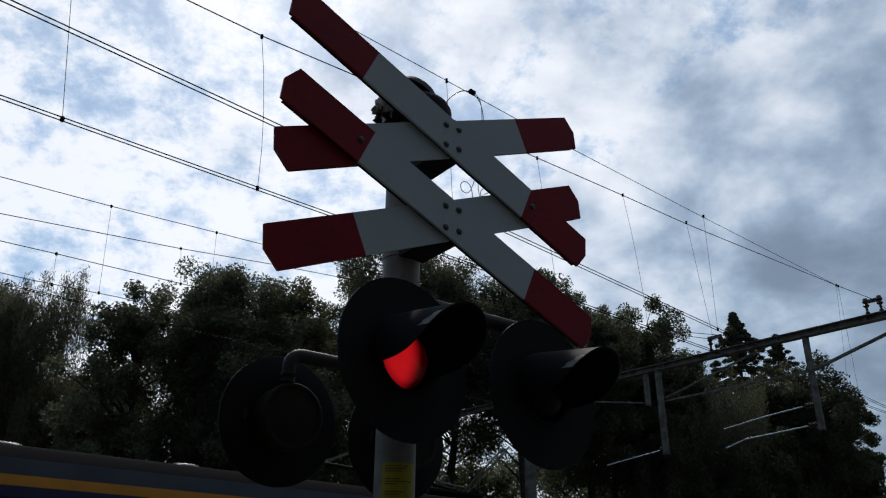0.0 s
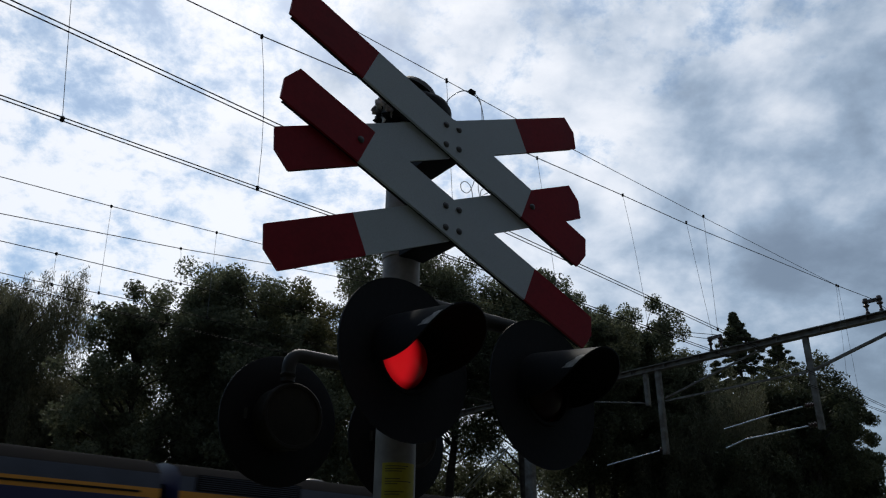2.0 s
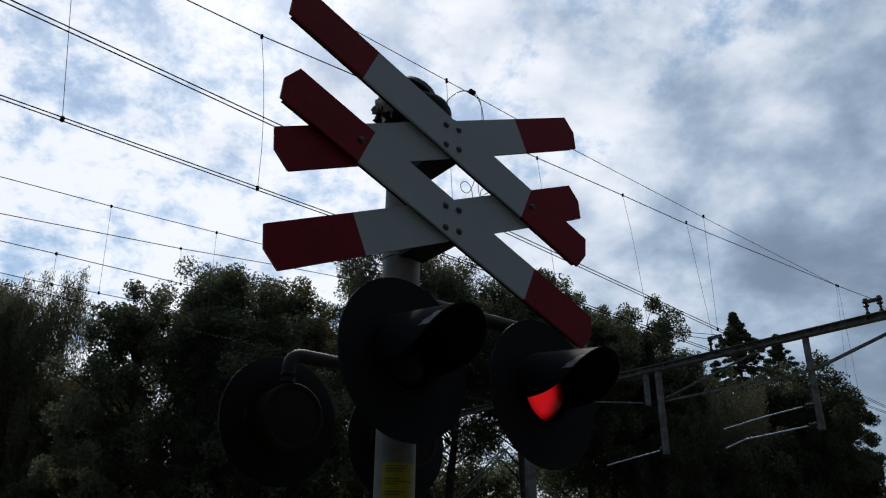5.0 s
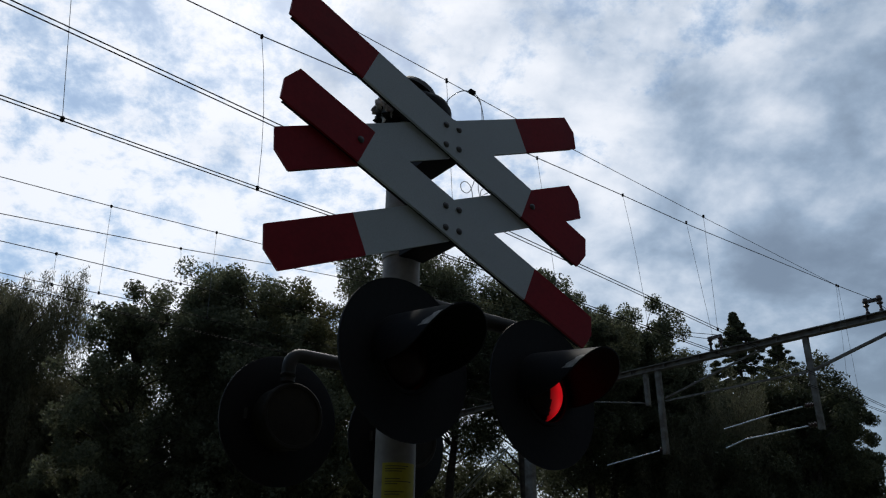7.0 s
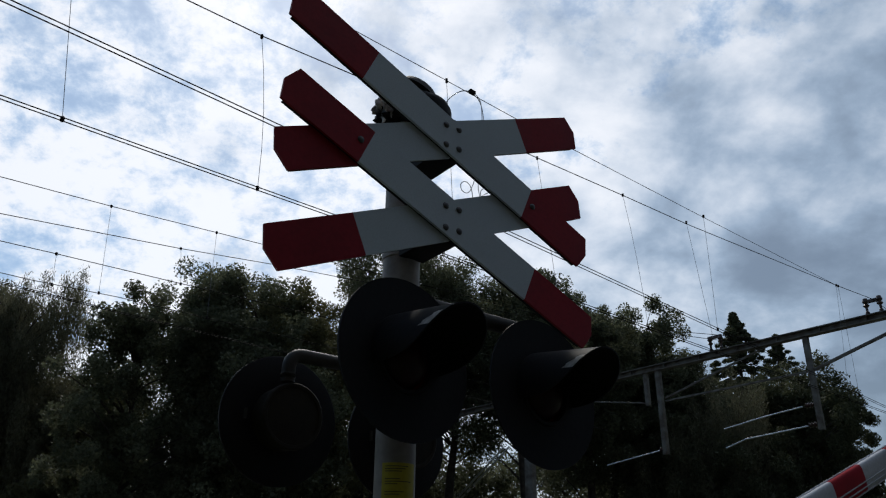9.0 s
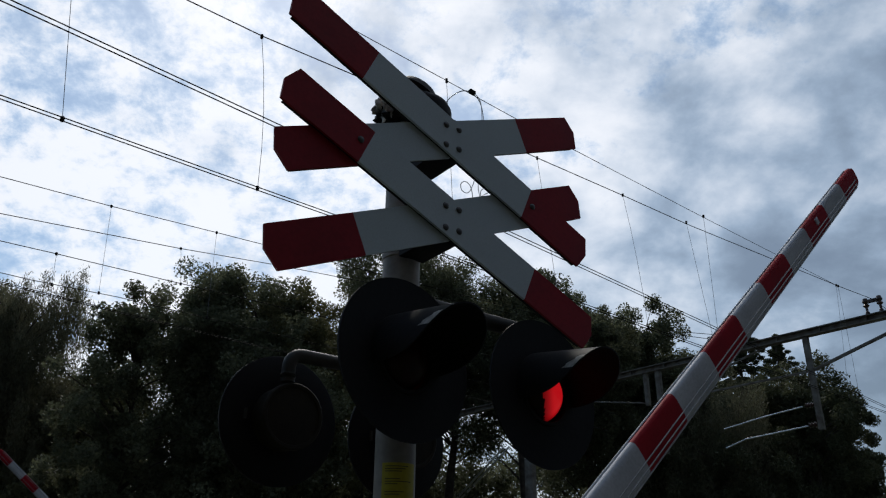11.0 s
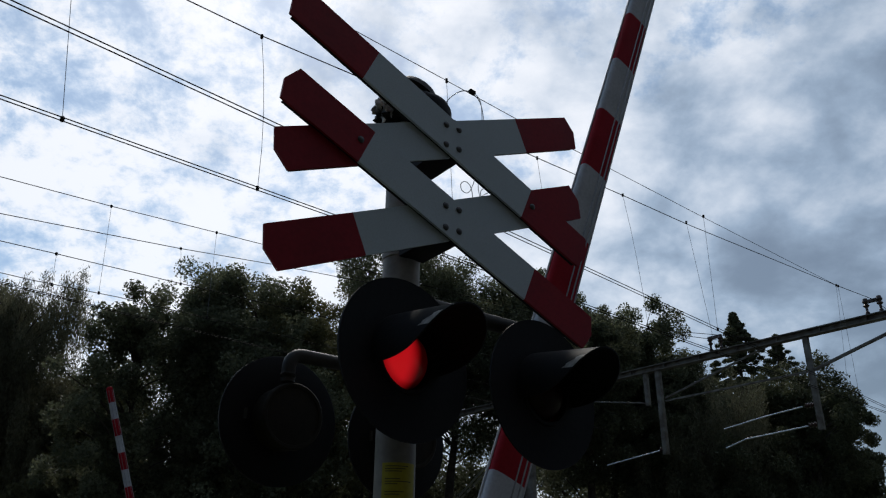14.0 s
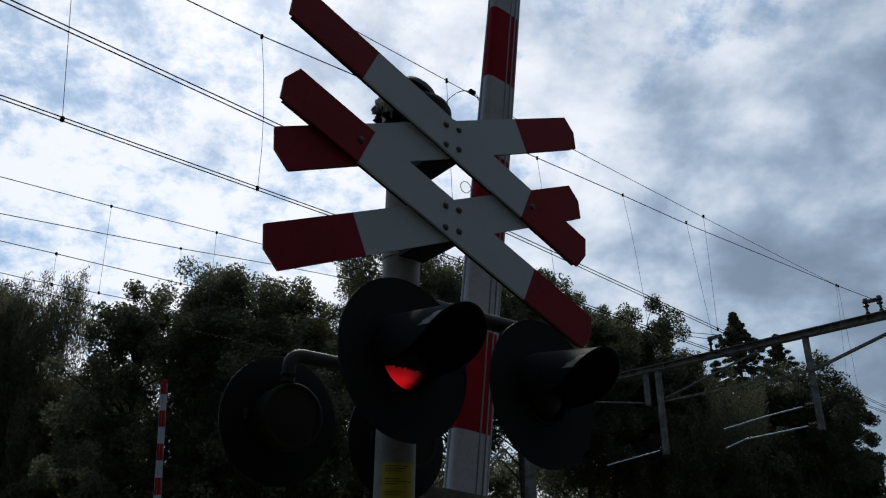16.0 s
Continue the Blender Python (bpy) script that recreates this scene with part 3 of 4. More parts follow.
def d2(s):
    return 5.52 + 0.0157 * (s - 0.76)


M3 = [(-30, d1(-30), 9.2), (-12, d1(-12), 7.9), (-2, d1(-2), 7.5), (2.56, 6.81, 7.45), (3.48, 6.77, 7.46), (4.9, 6.71, 7.56), (8.07, 6.56, 7.68), (10.34, 6.44, 7.785), (12.12, 6.27, 7.79), (17.66, 5.74, 7.96), (19.42, 5.57, 8.04), (30, 5.5, 7.6), (45, 5.4, 7.3)]
M4 = [(-30, d2(-30), 8.6), (-12, d2(-12), 7.4), (-2, d2(-2), 7.08), (3.88, 5.57, 7.09), (5.34, 5.59, 7.16), (6.61, 5.61, 7.22), (7.89, 5.63, 7.295), (11.56, 5.65, 7.51), (17.19, 5.59, 7.79), (19.42, 5.55, 8.03)]
C1 = [(-30, d1(-30), 5.5), (45, d1(45), 5.5)]
C2 = [(-30, d2(-30), 5.5), (45, d2(45), 5.5)]
overhead("overhead_line", [M3], [C1], [((1.38, d1(1.38), 7.44), (1.64, d1(1.64), 5.5), 0.0), ((3.48, 6.77, 7.45), (3.65, 6.76, 5.5), 0.05), ((8.2, 6.55, 7.68), (8.5, 6.53, 5.5), 0.0), ((10.34, 6.44, 7.79), (10.72, d1(10.72), 5.5), 0.06), ((12.12, 6.27, 7.82), (12.75, d1(12.75), 5.5), 0.0), ((17.66, 5.74, 7.96), (18.1, d1(18.1), 5.5), 0.0)],
         "dark overhead messenger and twin contact wires above the near track", thick=0.008)
overhead("overhead_line", [M4], [C2], [((5.34, 5.59, 7.16), (5.45, 5.59, 5.5), 0.0), ((11.56, 5.65, 7.53), (11.58, 5.69, 5.5), 0.0), ((17.3, 5.59, 7.80), (17.8, d2(17.8), 5.5), 0.0)],
         "dark overhead messenger and twin contact wires sharing the near track", thick=0.005)
overhead("overhead_line", [[(-14, 13, 7.3), (2.41, 13, 7.66), (4.22, 13, 7.77), (6.26, 13, 7.93), (9.04, 13, 8.13), (10.31, 13, 8.23), (19.5, 13, 8.9)], [(-14, 13, 5.6), (2.55, 13, 7.04), (5.6, 13, 7.38), (7.52, 13, 7.64), (9.84, 13, 7.91), (16, 13, 8.5)],
                           [(-14, 13, 6.2), (2.65, 13, 6.59), (3.51, 13, 6.63), (5.48, 13, 6.7), (14, 13, 7.05)]],
         [[(-14, 13.2, 5.95), (3.26, 13.1, 6.12), (4.59, 13, 6.16), (19.5, 13, 6.4)]],
         [((4.22, 13, 7.77), (4.3, 13, 6.15), 0.0), ((6.26, 13, 7.93), (6.3, 13, 6.2), 0.0), ((5.6, 13, 7.38), (5.7, 13, 6.7), 0.0), ((3.51, 13, 6.63), (3.57, 13.1, 6.13), 0.0)],
         "thin overhead wires above the far track", twin=False)
overhead("overhead_line", [], [[(-14, 13.4, 6.1), (2.88, 13.4, 6.06), (5.35, 13.4, 6.03), (19.5, 13.4, 6.0)]], [], "dark contact wires over the passing train's track")
overhead("overhead_line", [[(15.0, 8.5, 6.91), (19.4, 8.6, 7.75)], [(15.0, 8.5, 6.84), (19.4, 8.55, 7.55)]], [], [], "thin anchor wires running to the gantry", twin=False)
# looped jumper cable hung on the messenger wire
jumper = thing("jumper_cable", Matrix.Identity(4), "grey looped jumper cable between overhead wires", "cable")


def curl(points, r, name="strand"):
    pts = [Vector(p) for p in points]
    out = []
    for i in range(len(pts) - 1):
        p = [pts[max(i - 1, 0)], pts[i], pts[i + 1], pts[min(i + 2, len(pts) - 1)]]
        for k in range(5):
            u = k / 5
            out.append(0.5 * ((2 * p[1]) + (p[2] - p[0]) * u + (2 * p[0] - 5 * p[1] + 4 * p[2] - p[3]) * u * u + (3 * p[1] - p[0] - 3 * p[2] + p[3]) * u ** 3))
    out.append(pts[-1])
    return part(name, tube(out, r, 5), STEEL, jumper)


JD = 5.6
curl([rail_point(a, JD, z) for a, z in ((5.78, 7.22), (5.61, 7.15), (5.44, 6.99), (5.34, 6.84), (5.25, 6.64))], 0.007)
curl([rail_point(a, JD, z) for a, z in ((5.79, 7.23), (5.92, 7.18), (5.96, 7.0), (5.95, 6.58), (5.85, 6.15), (5.80, 5.94), (5.71, 5.78), (5.61, 5.77), (5.59, 5.85), (5.67, 5.91), (5.75, 5.87), (5.78, 5.72), (5.7, 5.52))], 0.005)
curl([rail_point(a, JD + 0.02, z) for a, z in ((5.79, 7.23), (5.94, 7.17), (6.01, 6.94), (6.0, 6.44), (5.93, 6.1), (5.90, 5.94), (5.93, 5.8), (6.0, 5.55))], 0.005)
curl([rail_point(a, JD + 0.01, z) for a, z in ((6.10, 6.05), (6.06, 6.0), (5.94, 5.9), (5.94, 5.82), (6.03, 5.89), (6.13, 5.91), (6.3, 5.52))], 0.005)
bm = bmesh.new()
add_box(bm, (0, 0, 0), (0.09, 0.05, 0.05), Matrix.Translation(rail_point(5.79, JD, 7.22)) @ Matrix.Rotation(radians(43.5), 4, "Z"), 0.01)
part("clamp", bm, WIRE, jumper, "dark wire clamp")

# ---- gantry ----
SG = 19.5
gantry = thing("gantry", RAIL_M @ Matrix.Translation((SG, 0, 0)), "weathered steel gantry that carries the overhead line across the tracks", "gantry")


def bar(name, p0, p1, w, h, material=GANTRY, label=""):
    a, b = Vector(p0), Vector(p1)
    d = b - a
    m = Matrix.Translation((a + b) / 2) @ d.to_track_quat("Y", "Z").to_matrix().to_4x4()
    return part(name, box((0, 0, 0), (w, d.length, h), m, 0.01), material, gantry, label)


BEAM_M = Matrix.Translation((0, 9.0, 7.57)) @ Matrix.Rotation(-0.015, 4, "X")
for y0, y1 in ((-7.0, 4.2), (4.2, 13.0)):
    bm = bmesh.new()
    for z in (0.075, -0.075):
        add_box(bm, (0, (y0 + y1) / 2, z), (0.22, y1 - y0, 0.025), BEAM_M)
    add_box(bm, (0, (y0 + y1) / 2, 0), (0.03, y1 - y0, 0.14), BEAM_M)
    beam = part("beam", bm, GANTRY, gantry, "steel cross beam")
    k = y0 + 0.5
    while k < y1:
        part("stiffener", box((0, k, 0), (0.2, 0.012, 0.125), BEAM_M), GANTRY, beam)
        k += 1.1
for y, z0, w in ((7.32, 5.2, 0.13), (11.56, 5.1, 0.14), (11.97, 6.5, 0.12)):
    bar("drop_post", (0, y, 7.5), (0.0, y, z0), w, w)
bar("brace", (0, 7.26, 6.65), (0, 5.49, 7.17), 0.07, 0.07)
bar("brace", (0, 5.49, 7.17), (0, 4.4, 7.48), 0.07, 0.07)
bar("brace", (0, 11.4, 6.63), (0, 8.25, 7.5), 0.05, 0.05)
bar("brace", (0, 11.4, 6.55), (0, 7.4, 6.64), 0.05, 0.05)
bar("brace", (0, 13.9, 6.93), (0, 11.97, 6.58), 0.04, 0.04)
bar("post", (0, 16.45, 0.0), (0, 16.45, 5.5), 0.2, 0.3, label="grey steel post")
bar("stay", (0, 17.3, 6.0), (0, 20.2, 4.1), 0.05, 0.05, TUBE)
bar("stay", (0, 17.55, 6.0), (0, 20.45, 4.1), 0.05, 0.05, TUBE)
bar("mast", (0, 2.0, 0.0), (0, 2.0, 7.8), 0.3, 0.3, label="steel mast")
bar("mast", (0, 22.0, 0.0), (0, 22.0, 7.8), 0.3, 0.3, label="steel mast")
for pts in ([(0, 7.69, 5.81), (0, 8.6, 5.72), (0, 9.79, 5.55)], [(0, 7.64, 5.33), (0, 9.25, 5.22), (0, 9.81, 5.06)], [(0, 11.7, 5.23), (0, 12.2, 5.17), (0, 13.52, 5.01)]):
    part("registration_arm", tube(pts, 0.018, 8), TUBE, gantry, "bright steel registration arm")
for y, z in ((7.5, 5.82), (7.5, 5.34), (11.62, 5.24)):
    bm = turned([(0.03, -0.12), (0.07, -0.10), (0.04, -0.07), (0.07, -0.03), (0.04, 0.0), (0.07, 0.04), (0.04, 0.07), (0.06, 0.1)], 12, "Y")
    bmesh.ops.translate(bm, vec=(0, y, z), verts=bm.verts)
    part("insulator", bm, PORCELAIN, gantry, "brown ribbed insulator")
for y, dz in ((5.46, 0.09), (5.77, 0.09), (9.55, 0.03), (9.85, 0.03)):
    bm = turned([(0.05, 7.62), (0.05, 7.69), (0.03, 7.71), (0.03, 7.8), (0.075, 7.85), (0.04, 7.90), (0.075, 7.95), (0.05, 8.03), (0.0, 8.05)], 12)
    bmesh.ops.translate(bm, vec=(0, y, dz), verts=bm.verts)
    part("insulator", bm, PORCELAIN, gantry, "brown ribbed insulator")
for y in (5.6, 9.7):
    bar("insulator_bar", (0, y - 0.2, 8.04), (0, y + 0.2, 8.04), 0.08, 0.08, PORCELAIN)

# ---- train ----
TRAIN_D = 14.8


def train():
    t = thing("train", RAIL_M @ Matrix.Translation((7.2, TRAIN_D, 0)), "dark blue and grey passenger train with an orange yellow stripe", "train")
    # x runs back from the tail's nose at 0 (towards -x is the body)
    car_l = 24.0
    prof = [(-1.38, 1.1), (-1.42, 1.6), (-1.42, 2.985), (-1.41, 3.145), (-1.36, 3.40), (-1.15, 3.58), (-0.7, 3.69), (0.0, 3.73)]
    prof = prof + [(-y, z) for y, z in prof[-2::-1]]
    mats = [TRAIN_BLUE, TRAIN_YELLOW, TRAIN_GREY, TRAIN_ROOF, TRAIN_NAVY]

    def which(z0, z1):
        zm = (z0 + z1) / 2
        return 0 if zm < 2.99 else 1 if zm < 3.15 else 2 if zm < 3.45 else 3

    def shell(xs, lift, tail=False):
        bm = bmesh.new()
        rings = []
        for x in xs:
            up, narrow, cut = lift(x)
            ring = []
            for y, z in prof:
                zz = z + min(1.0, max(0, (z - 3.15)) / 0.43) * up
                zz = min(zz, cut)
                ring.append(bm.verts.new((x, y * narrow, zz)))
            rings.append(ring)
        for a, b in zip(rings, rings[1:]):
            for k in range(len(prof) - 1):
                f = bm.faces.new((a[k], a[k + 1], b[k + 1], b[k]))
                zm = (prof[k][1] + prof[k + 1][1]) / 2
                f.material_index = which(prof[k][1], prof[k + 1][1])
                if tail and a[0].co.x > -8.3 and 3.15 < zm < 3.6:      # the tail's high sides are painted, dark round the cab
                    f.material_index = 4 if a[0].co.x > -3.6 else 2
        bm.faces.new(rings[0])
        bm.faces.new(rings[-1])
        return bm

    # tail car with its raised cab and sloping nose
    def nose(x):
        up = max(0.0, min(1.0, (x + 8.2) / 3.9)) * 0.62 - max(0.0, (x + 4.0) / 2.3) * 0.13
        cut = 9.0
        if x > -1.75:
            cut = 4.14 - (x + 1.75) * 0.87 if x < -1.2 else 3.66 - (x + 1.2) * 0.33
        if x > -0.35:
            cut = min(cut, 3.38 - (x + 0.35) * 1.9)
        narrow = 1.0 if x < -2.2 else 1.0 - 0.20 * ((x + 2.2) / 2.2) ** 2
        return up, narrow, cut
    xs = [-car_l + i * (car_l - 8.2) / 8 for i in range(9)] + [-8.2 + 0.42 * i for i in range(1, 11)] + [-4.0 + 0.2 * i for i in range(1, 21)]
    part("body", shell(xs, nose, True), mats, t, "tail car with raised cab", angle=30)
    starts, lengths = (0.0, -24.35, -45.6, -69.95), (24.0, 20.9, 24.0, 24.0)
    for c in range(1, 4):
        x1, long_ = starts[c], lengths[c]
        part("body", shell([x1 - long_ + i * long_ / 8 for i in range(9)], lambda x: (0.0, 1.0, 9.0)), mats, t, "passenger car", angle=30)
        part("gangway", box((x1 + 0.18, 0, 2.2), (0.4, 1.6, 2.2)), BLACK, t, "black gangway bellows")
    # windows, roof gear and wheels
    for c in range(4):
        x1, long_ = starts[c], lengths[c]
        for k in range(9):
            x = x1 - 9.0 - k * 1.85 if c == 0 else x1 - 3.2 - k * 2.4
            for sgn in (-1, 1):
                part("window", box((x, sgn * 1.42, 2.4), (1.35, 0.02, 0.85), None, 0.008), GLASS, t, "dark window")
        for x in [x1 - b for b in ((9.9, 16.2, 20.6) if c == 0 else (9.4, 12.6, 16.0, 20.4) if c == 2 else (3.2, 7.4, 11.6, 16.0, 19.9))]:
            bm = turned([(0.30, 3.64), (0.285, 3.74), (0.2, 3.79), (0.0, 3.805)], 20)
            bmesh.ops.scale(bm, vec=(1.0, 0.55, 1.0), verts=bm.verts)
            bmesh.ops.translate(bm, vec=(x, -0.5, -0.05), verts=bm.verts)
            part("roof_vent", bm, VENT, t, "pale roof ventilator")
        for x in (x1 - 3.5, x1 - long_ + 1.5):
            for dx in (-1.25, 1.25):
                for sgn in (-1, 1):
                    bm = turned([(0.0, -0.06), (0.46, -0.06), (0.46, 0.06), (0.0, 0.06)], 24, "Y")
                    bmesh.ops.translate(bm, vec=(x + dx, sgn * 0.75, 0.68), verts=bm.verts)
                    part("wheel", bm, STEEL, t)
        # louvred grille in the cantrail, and a dark line that splits the stripe on the cars ahead
        for sgn in (-1, 1):
            gx = x1 - 3.5 if c == 2 else x1 - long_ + 1.4
            grille = part("grille", box((gx, sgn * 1.405, 3.31), (2.2, 0.03, 0.28), None, 0.01), BLACK, t, "dark louvred grille")
            for k in range(7):
                part("slat", box((gx, sgn * 1.425, 3.20 + 0.037 * k), (2.1, 0.02, 0.012)), TRAIN_GREY, grille)
            if c == 1:
                part("stripe_line", box((-30.0, sgn * 1.418, 3.07), (10.6, 0.012, 0.035)), BLACK, t, "dark line within the stripe")
    # raised single-arm pantograph on its frame
    panto = part("pantograph", box((-48.3, 0, 3.84), (2.4, 1.2, 0.06), None, 0.01), BLACK, t, "raised single-arm pantograph on the roof")
    panto.location.x = 0.4
    for x in (-49.3, -47.3):
        for y in (-0.55, 0.55):
            bm = turned([(0.05, 3.68), (0.08, 3.71), (0.05, 3.74), (0.08, 3.77), (0.05, 3.82)], 10)
            bmesh.ops.translate(bm, vec=(x, y, 0), verts=bm.verts)
            part("insulator", bm, PORCELAIN, panto)
    part("lower_arm", tube([(-47.8, 0, 3.98), (-49.0, 0, 4.1), (-51.9, 0, 4.2)], 0.04, 8), BLACK, panto)
    for y in (-0.12, 0.12):
        part("upper_arm", tube([(-51.9, y, 4.22), (-50.7, y * 1.6, 4.72), (-49.75, y * 2, 5.16)], 0.013, 6), GANTRY, panto, "upper arm tube")
    for x in (-49.75, -49.5):
        part("head_strip", tube([(x, y, 5.22 - 0.16 * max(0.0, abs(y) - 0.55) ** 1.5 * 2.2) for y in (-0.95, -0.85, -0.7, -0.55, 0.0, 0.55, 0.7, 0.85, 0.95)], 0.014, 6), GANTRY, panto, "collector strip with bent horns")
    part("knee_frame", tube([(-48.45, -0.3, 4.0), (-48.58, -0.3, 4.25), (-48.34, -0.3, 4.25), (-48.27, -0.3, 4.02)], 0.014, 6), STEEL, panto, "pale tube frame")
    part("spring", tube([(-48.9, -0.3, 4.12), (-48.3, -0.3, 4.05), (-47.75, -0.3, 4.02)], 0.022, 8), GANTRY, panto)
    # cab side panes and sloping windscreen
    for x, w in ((-2.73, 0.44), (-2.19, 0.52)):
        for sgn in (-1, 1):
            side = Matrix.Translation((x, sgn * (1.290 - 0.01 * (x > -2.5)), 3.90)) @ pose(0, 0, 0, sgn * 27, 0, 0)
            pane = part("cab_window", box((0, 0, 0), (w, 0.012, 0.36), side, 0.004), GLASS, t, "dark cab side window")
            for e in (-1, 1):
                part("window_frame", box((e * (w / 2 + 0.015), 0, 0), (0.03, 0.02, 0.40), side, 0.004), BLACK, pane)
    for y in (-0.72, 0.0, 0.72):
        part("windscreen", box((0, 0, 0), (0.60, 0.68, 0.012), Matrix.Translation((-1.47, y, 3.915)) @ pose(0, 0, 0, 0, 41, 0), 0.004), TRAIN_WIND, t, "sloping windscreen pane")
    return t


# the windscreen's sky reflection is painted in as a pale base colour
TRAIN_WIND = mat("glass_painted_sky_sheen", (0.25, 0.27, 0.29), 0.12, vary=0.2, scale=3, bump=0)
the_train = train()


# ---- trees ----
def leaf_mesh(name, centres, spread, per, size, rng, droop=0.0, shape=(1, 1, 1), strip=False):
    """Many small pointed leaves round clump centres, as one mesh."""
    per, size = int(per * 1.7), size * 0.8
    c = np.repeat(np.asarray(centres), per, axis=0)
    n = len(c)
    off = rng.normal(size=(n, 3))
    off *= (rng.random((n, 1)) ** 0.45) * 1.9 / np.linalg.norm(off, axis=1)[:, None]
    off = off * spread * np.asarray(shape)
    if droop:
        off[:, 2] -= np.abs(rng.normal(size=n)) * droop
    p = c + off
    u = rng.normal(size=(n, 3))
    if strip:
        u = u * 0.35 + np.array([0, 0, -1.0])
    u /= np.linalg.norm(u, axis=1)[:, None]
    w = np.cross(u, rng.normal(size=(n, 3)))
    w /= np.linalg.norm(w, axis=1)[:, None]
    s = size * (0.6 + 0.8 * rng.random((n, 1)))
    lw = 0.2 if strip else 0.55
    nv = np.cross(u, w) * s * 0.12
    v = np.stack([p - u * s, p + u * s * 0.6 + w * s * lw - nv, p + u * s * 0.6 - w * s * lw + nv], axis=1).reshape(-1, 3)
    me = bpy.data.meshes.new(name)
    me.vertices.add(len(v))
    me.vertices.foreach_set("co", v.ravel())
    me.loops.add(3 * n)
    me.loops.foreach_set("vertex_index", np.arange(3 * n))
    me.polygons.add(n)
    me.polygons.foreach_set("loop_start", np.arange(n) * 3)
    me.update(calc_edges=True)
    return me


def tree(x, y, height, radius, seed, leaf=LEAF, base=0.25, kind="broad", clumps=150, per=70, size=0.13, label="leafy green tree with a dense uneven crown"):
    rng = np.random.default_rng(seed)
    t = thing("tree", Matrix.Translation((x, y, 0)), label, "tree", "trees behind the railway")
    trunk_h = height * (0.95 if kind == "fir" else 0.75)
    pts, rad = [], []
    for k in range(7):
        f = k / 6
        pts.append((rng.normal() * 0.12 * (0 < k), rng.normal() * 0.12 * (0 < k), trunk_h * f))
        rad.append(height * 0.018 * (1 - 0.85 * f) + 0.01)
    bm = tube(pts, rad, 9)
    part("trunk", bm, BARK, t)
    zc, zr = height * (1 + base) / 2, height * (1 - base) / 2
    cents = []
    bm = bmesh.new()
    if kind == "fir":
        for k in range(40):          # the leading shoot
            f = 0.16 * (k / 40) ** 1.2
            a = k * 2.4
            r = radius * 0.75 * f * (0.3 + 0.7 * rng.random())
            cents.append((r * math.cos(a), r * math.sin(a), height * (1 - f * (1 - base))))
        for k in range(clumps):
            f = (int(rng.random() ** 0.52 * 17) + 0.8 * rng.random()) / 17.5
            z = height * (1 - f * (1 - base))
            r = radius * min(1.0, 1.45 * f) * (0.15 + 0.85 * rng.random() ** 0.7)
            a = rng.random() * 2 * math.pi
            cents.append((r * math.cos(a), r * math.sin(a), z - r * 0.25))
            if k % 3 == 0:
                add_tube(bm, [(0, 0, z), (r * math.cos(a) * 0.95, r * math.sin(a) * 0.95, z - r * 0.25)], [0.03, 0.008], 4)
    else:
        lobes = [(rng.normal() * 0.45, rng.normal() * 0.45, rng.uniform(-0.7, 0.75), rng.uniform(0.42, 0.7)) for _ in range(11)] + [(0.05, 0, 0.55, 0.45), (0, 0.05, -0.1, 0.8)]
        while len(cents) < clumps:
            lx, ly, lz, lr = lobes[int(rng.integers(len(lobes)))]
            d = rng.normal(size=3)
            d /= np.linalg.norm(d)
            q = np.array([lx, ly, lz]) + d * lr * rng.random() ** 0.35 * np.array([1, 1, 0.75])
            if q[2] > 1.0 or q[2] < -1.05:
                continue
            taper = 1.0 if q[2] < 0.35 else 1 - 0.4 * (q[2] - 0.35)
            cents.append((q[0] * radius * taper, q[1] * radius * taper, zc + q[2] * zr))
        for k in range(0, clumps, 3):
            cx, cy, cz = cents[k]
            z0 = max(height * 0.18, min(trunk_h * 0.95, cz - 0.45 * math.hypot(cx, cy) - 0.3))
            add_tube(bm, [(0, 0, z0), (cx * 0.45, cy * 0.45, z0 + (cz - z0) * 0.6), (cx, cy, cz)], [0.05, 0.03, 0.01] if kind != "willow" else [0.03, 0.016, 0.006], 4)
    part("branchwork", bm, BARK, t)
    if kind == "willow":
        me = leaf_mesh("crown", cents, radius * 0.07, per, size, rng, droop=1.1, shape=(0.9, 0.9, 1.4), strip=True)
    elif kind == "fir":
        me = leaf_mesh("crown", cents, radius * 0.018, per, size, rng, shape=(1.3, 1.3, 0.7))
    else:
        me = leaf_mesh("crown", cents, radius * 0.095, per, size, rng)
    me.materials.append(leaf)
    crown = new("crown", me)
    crown.parent = t
    return t


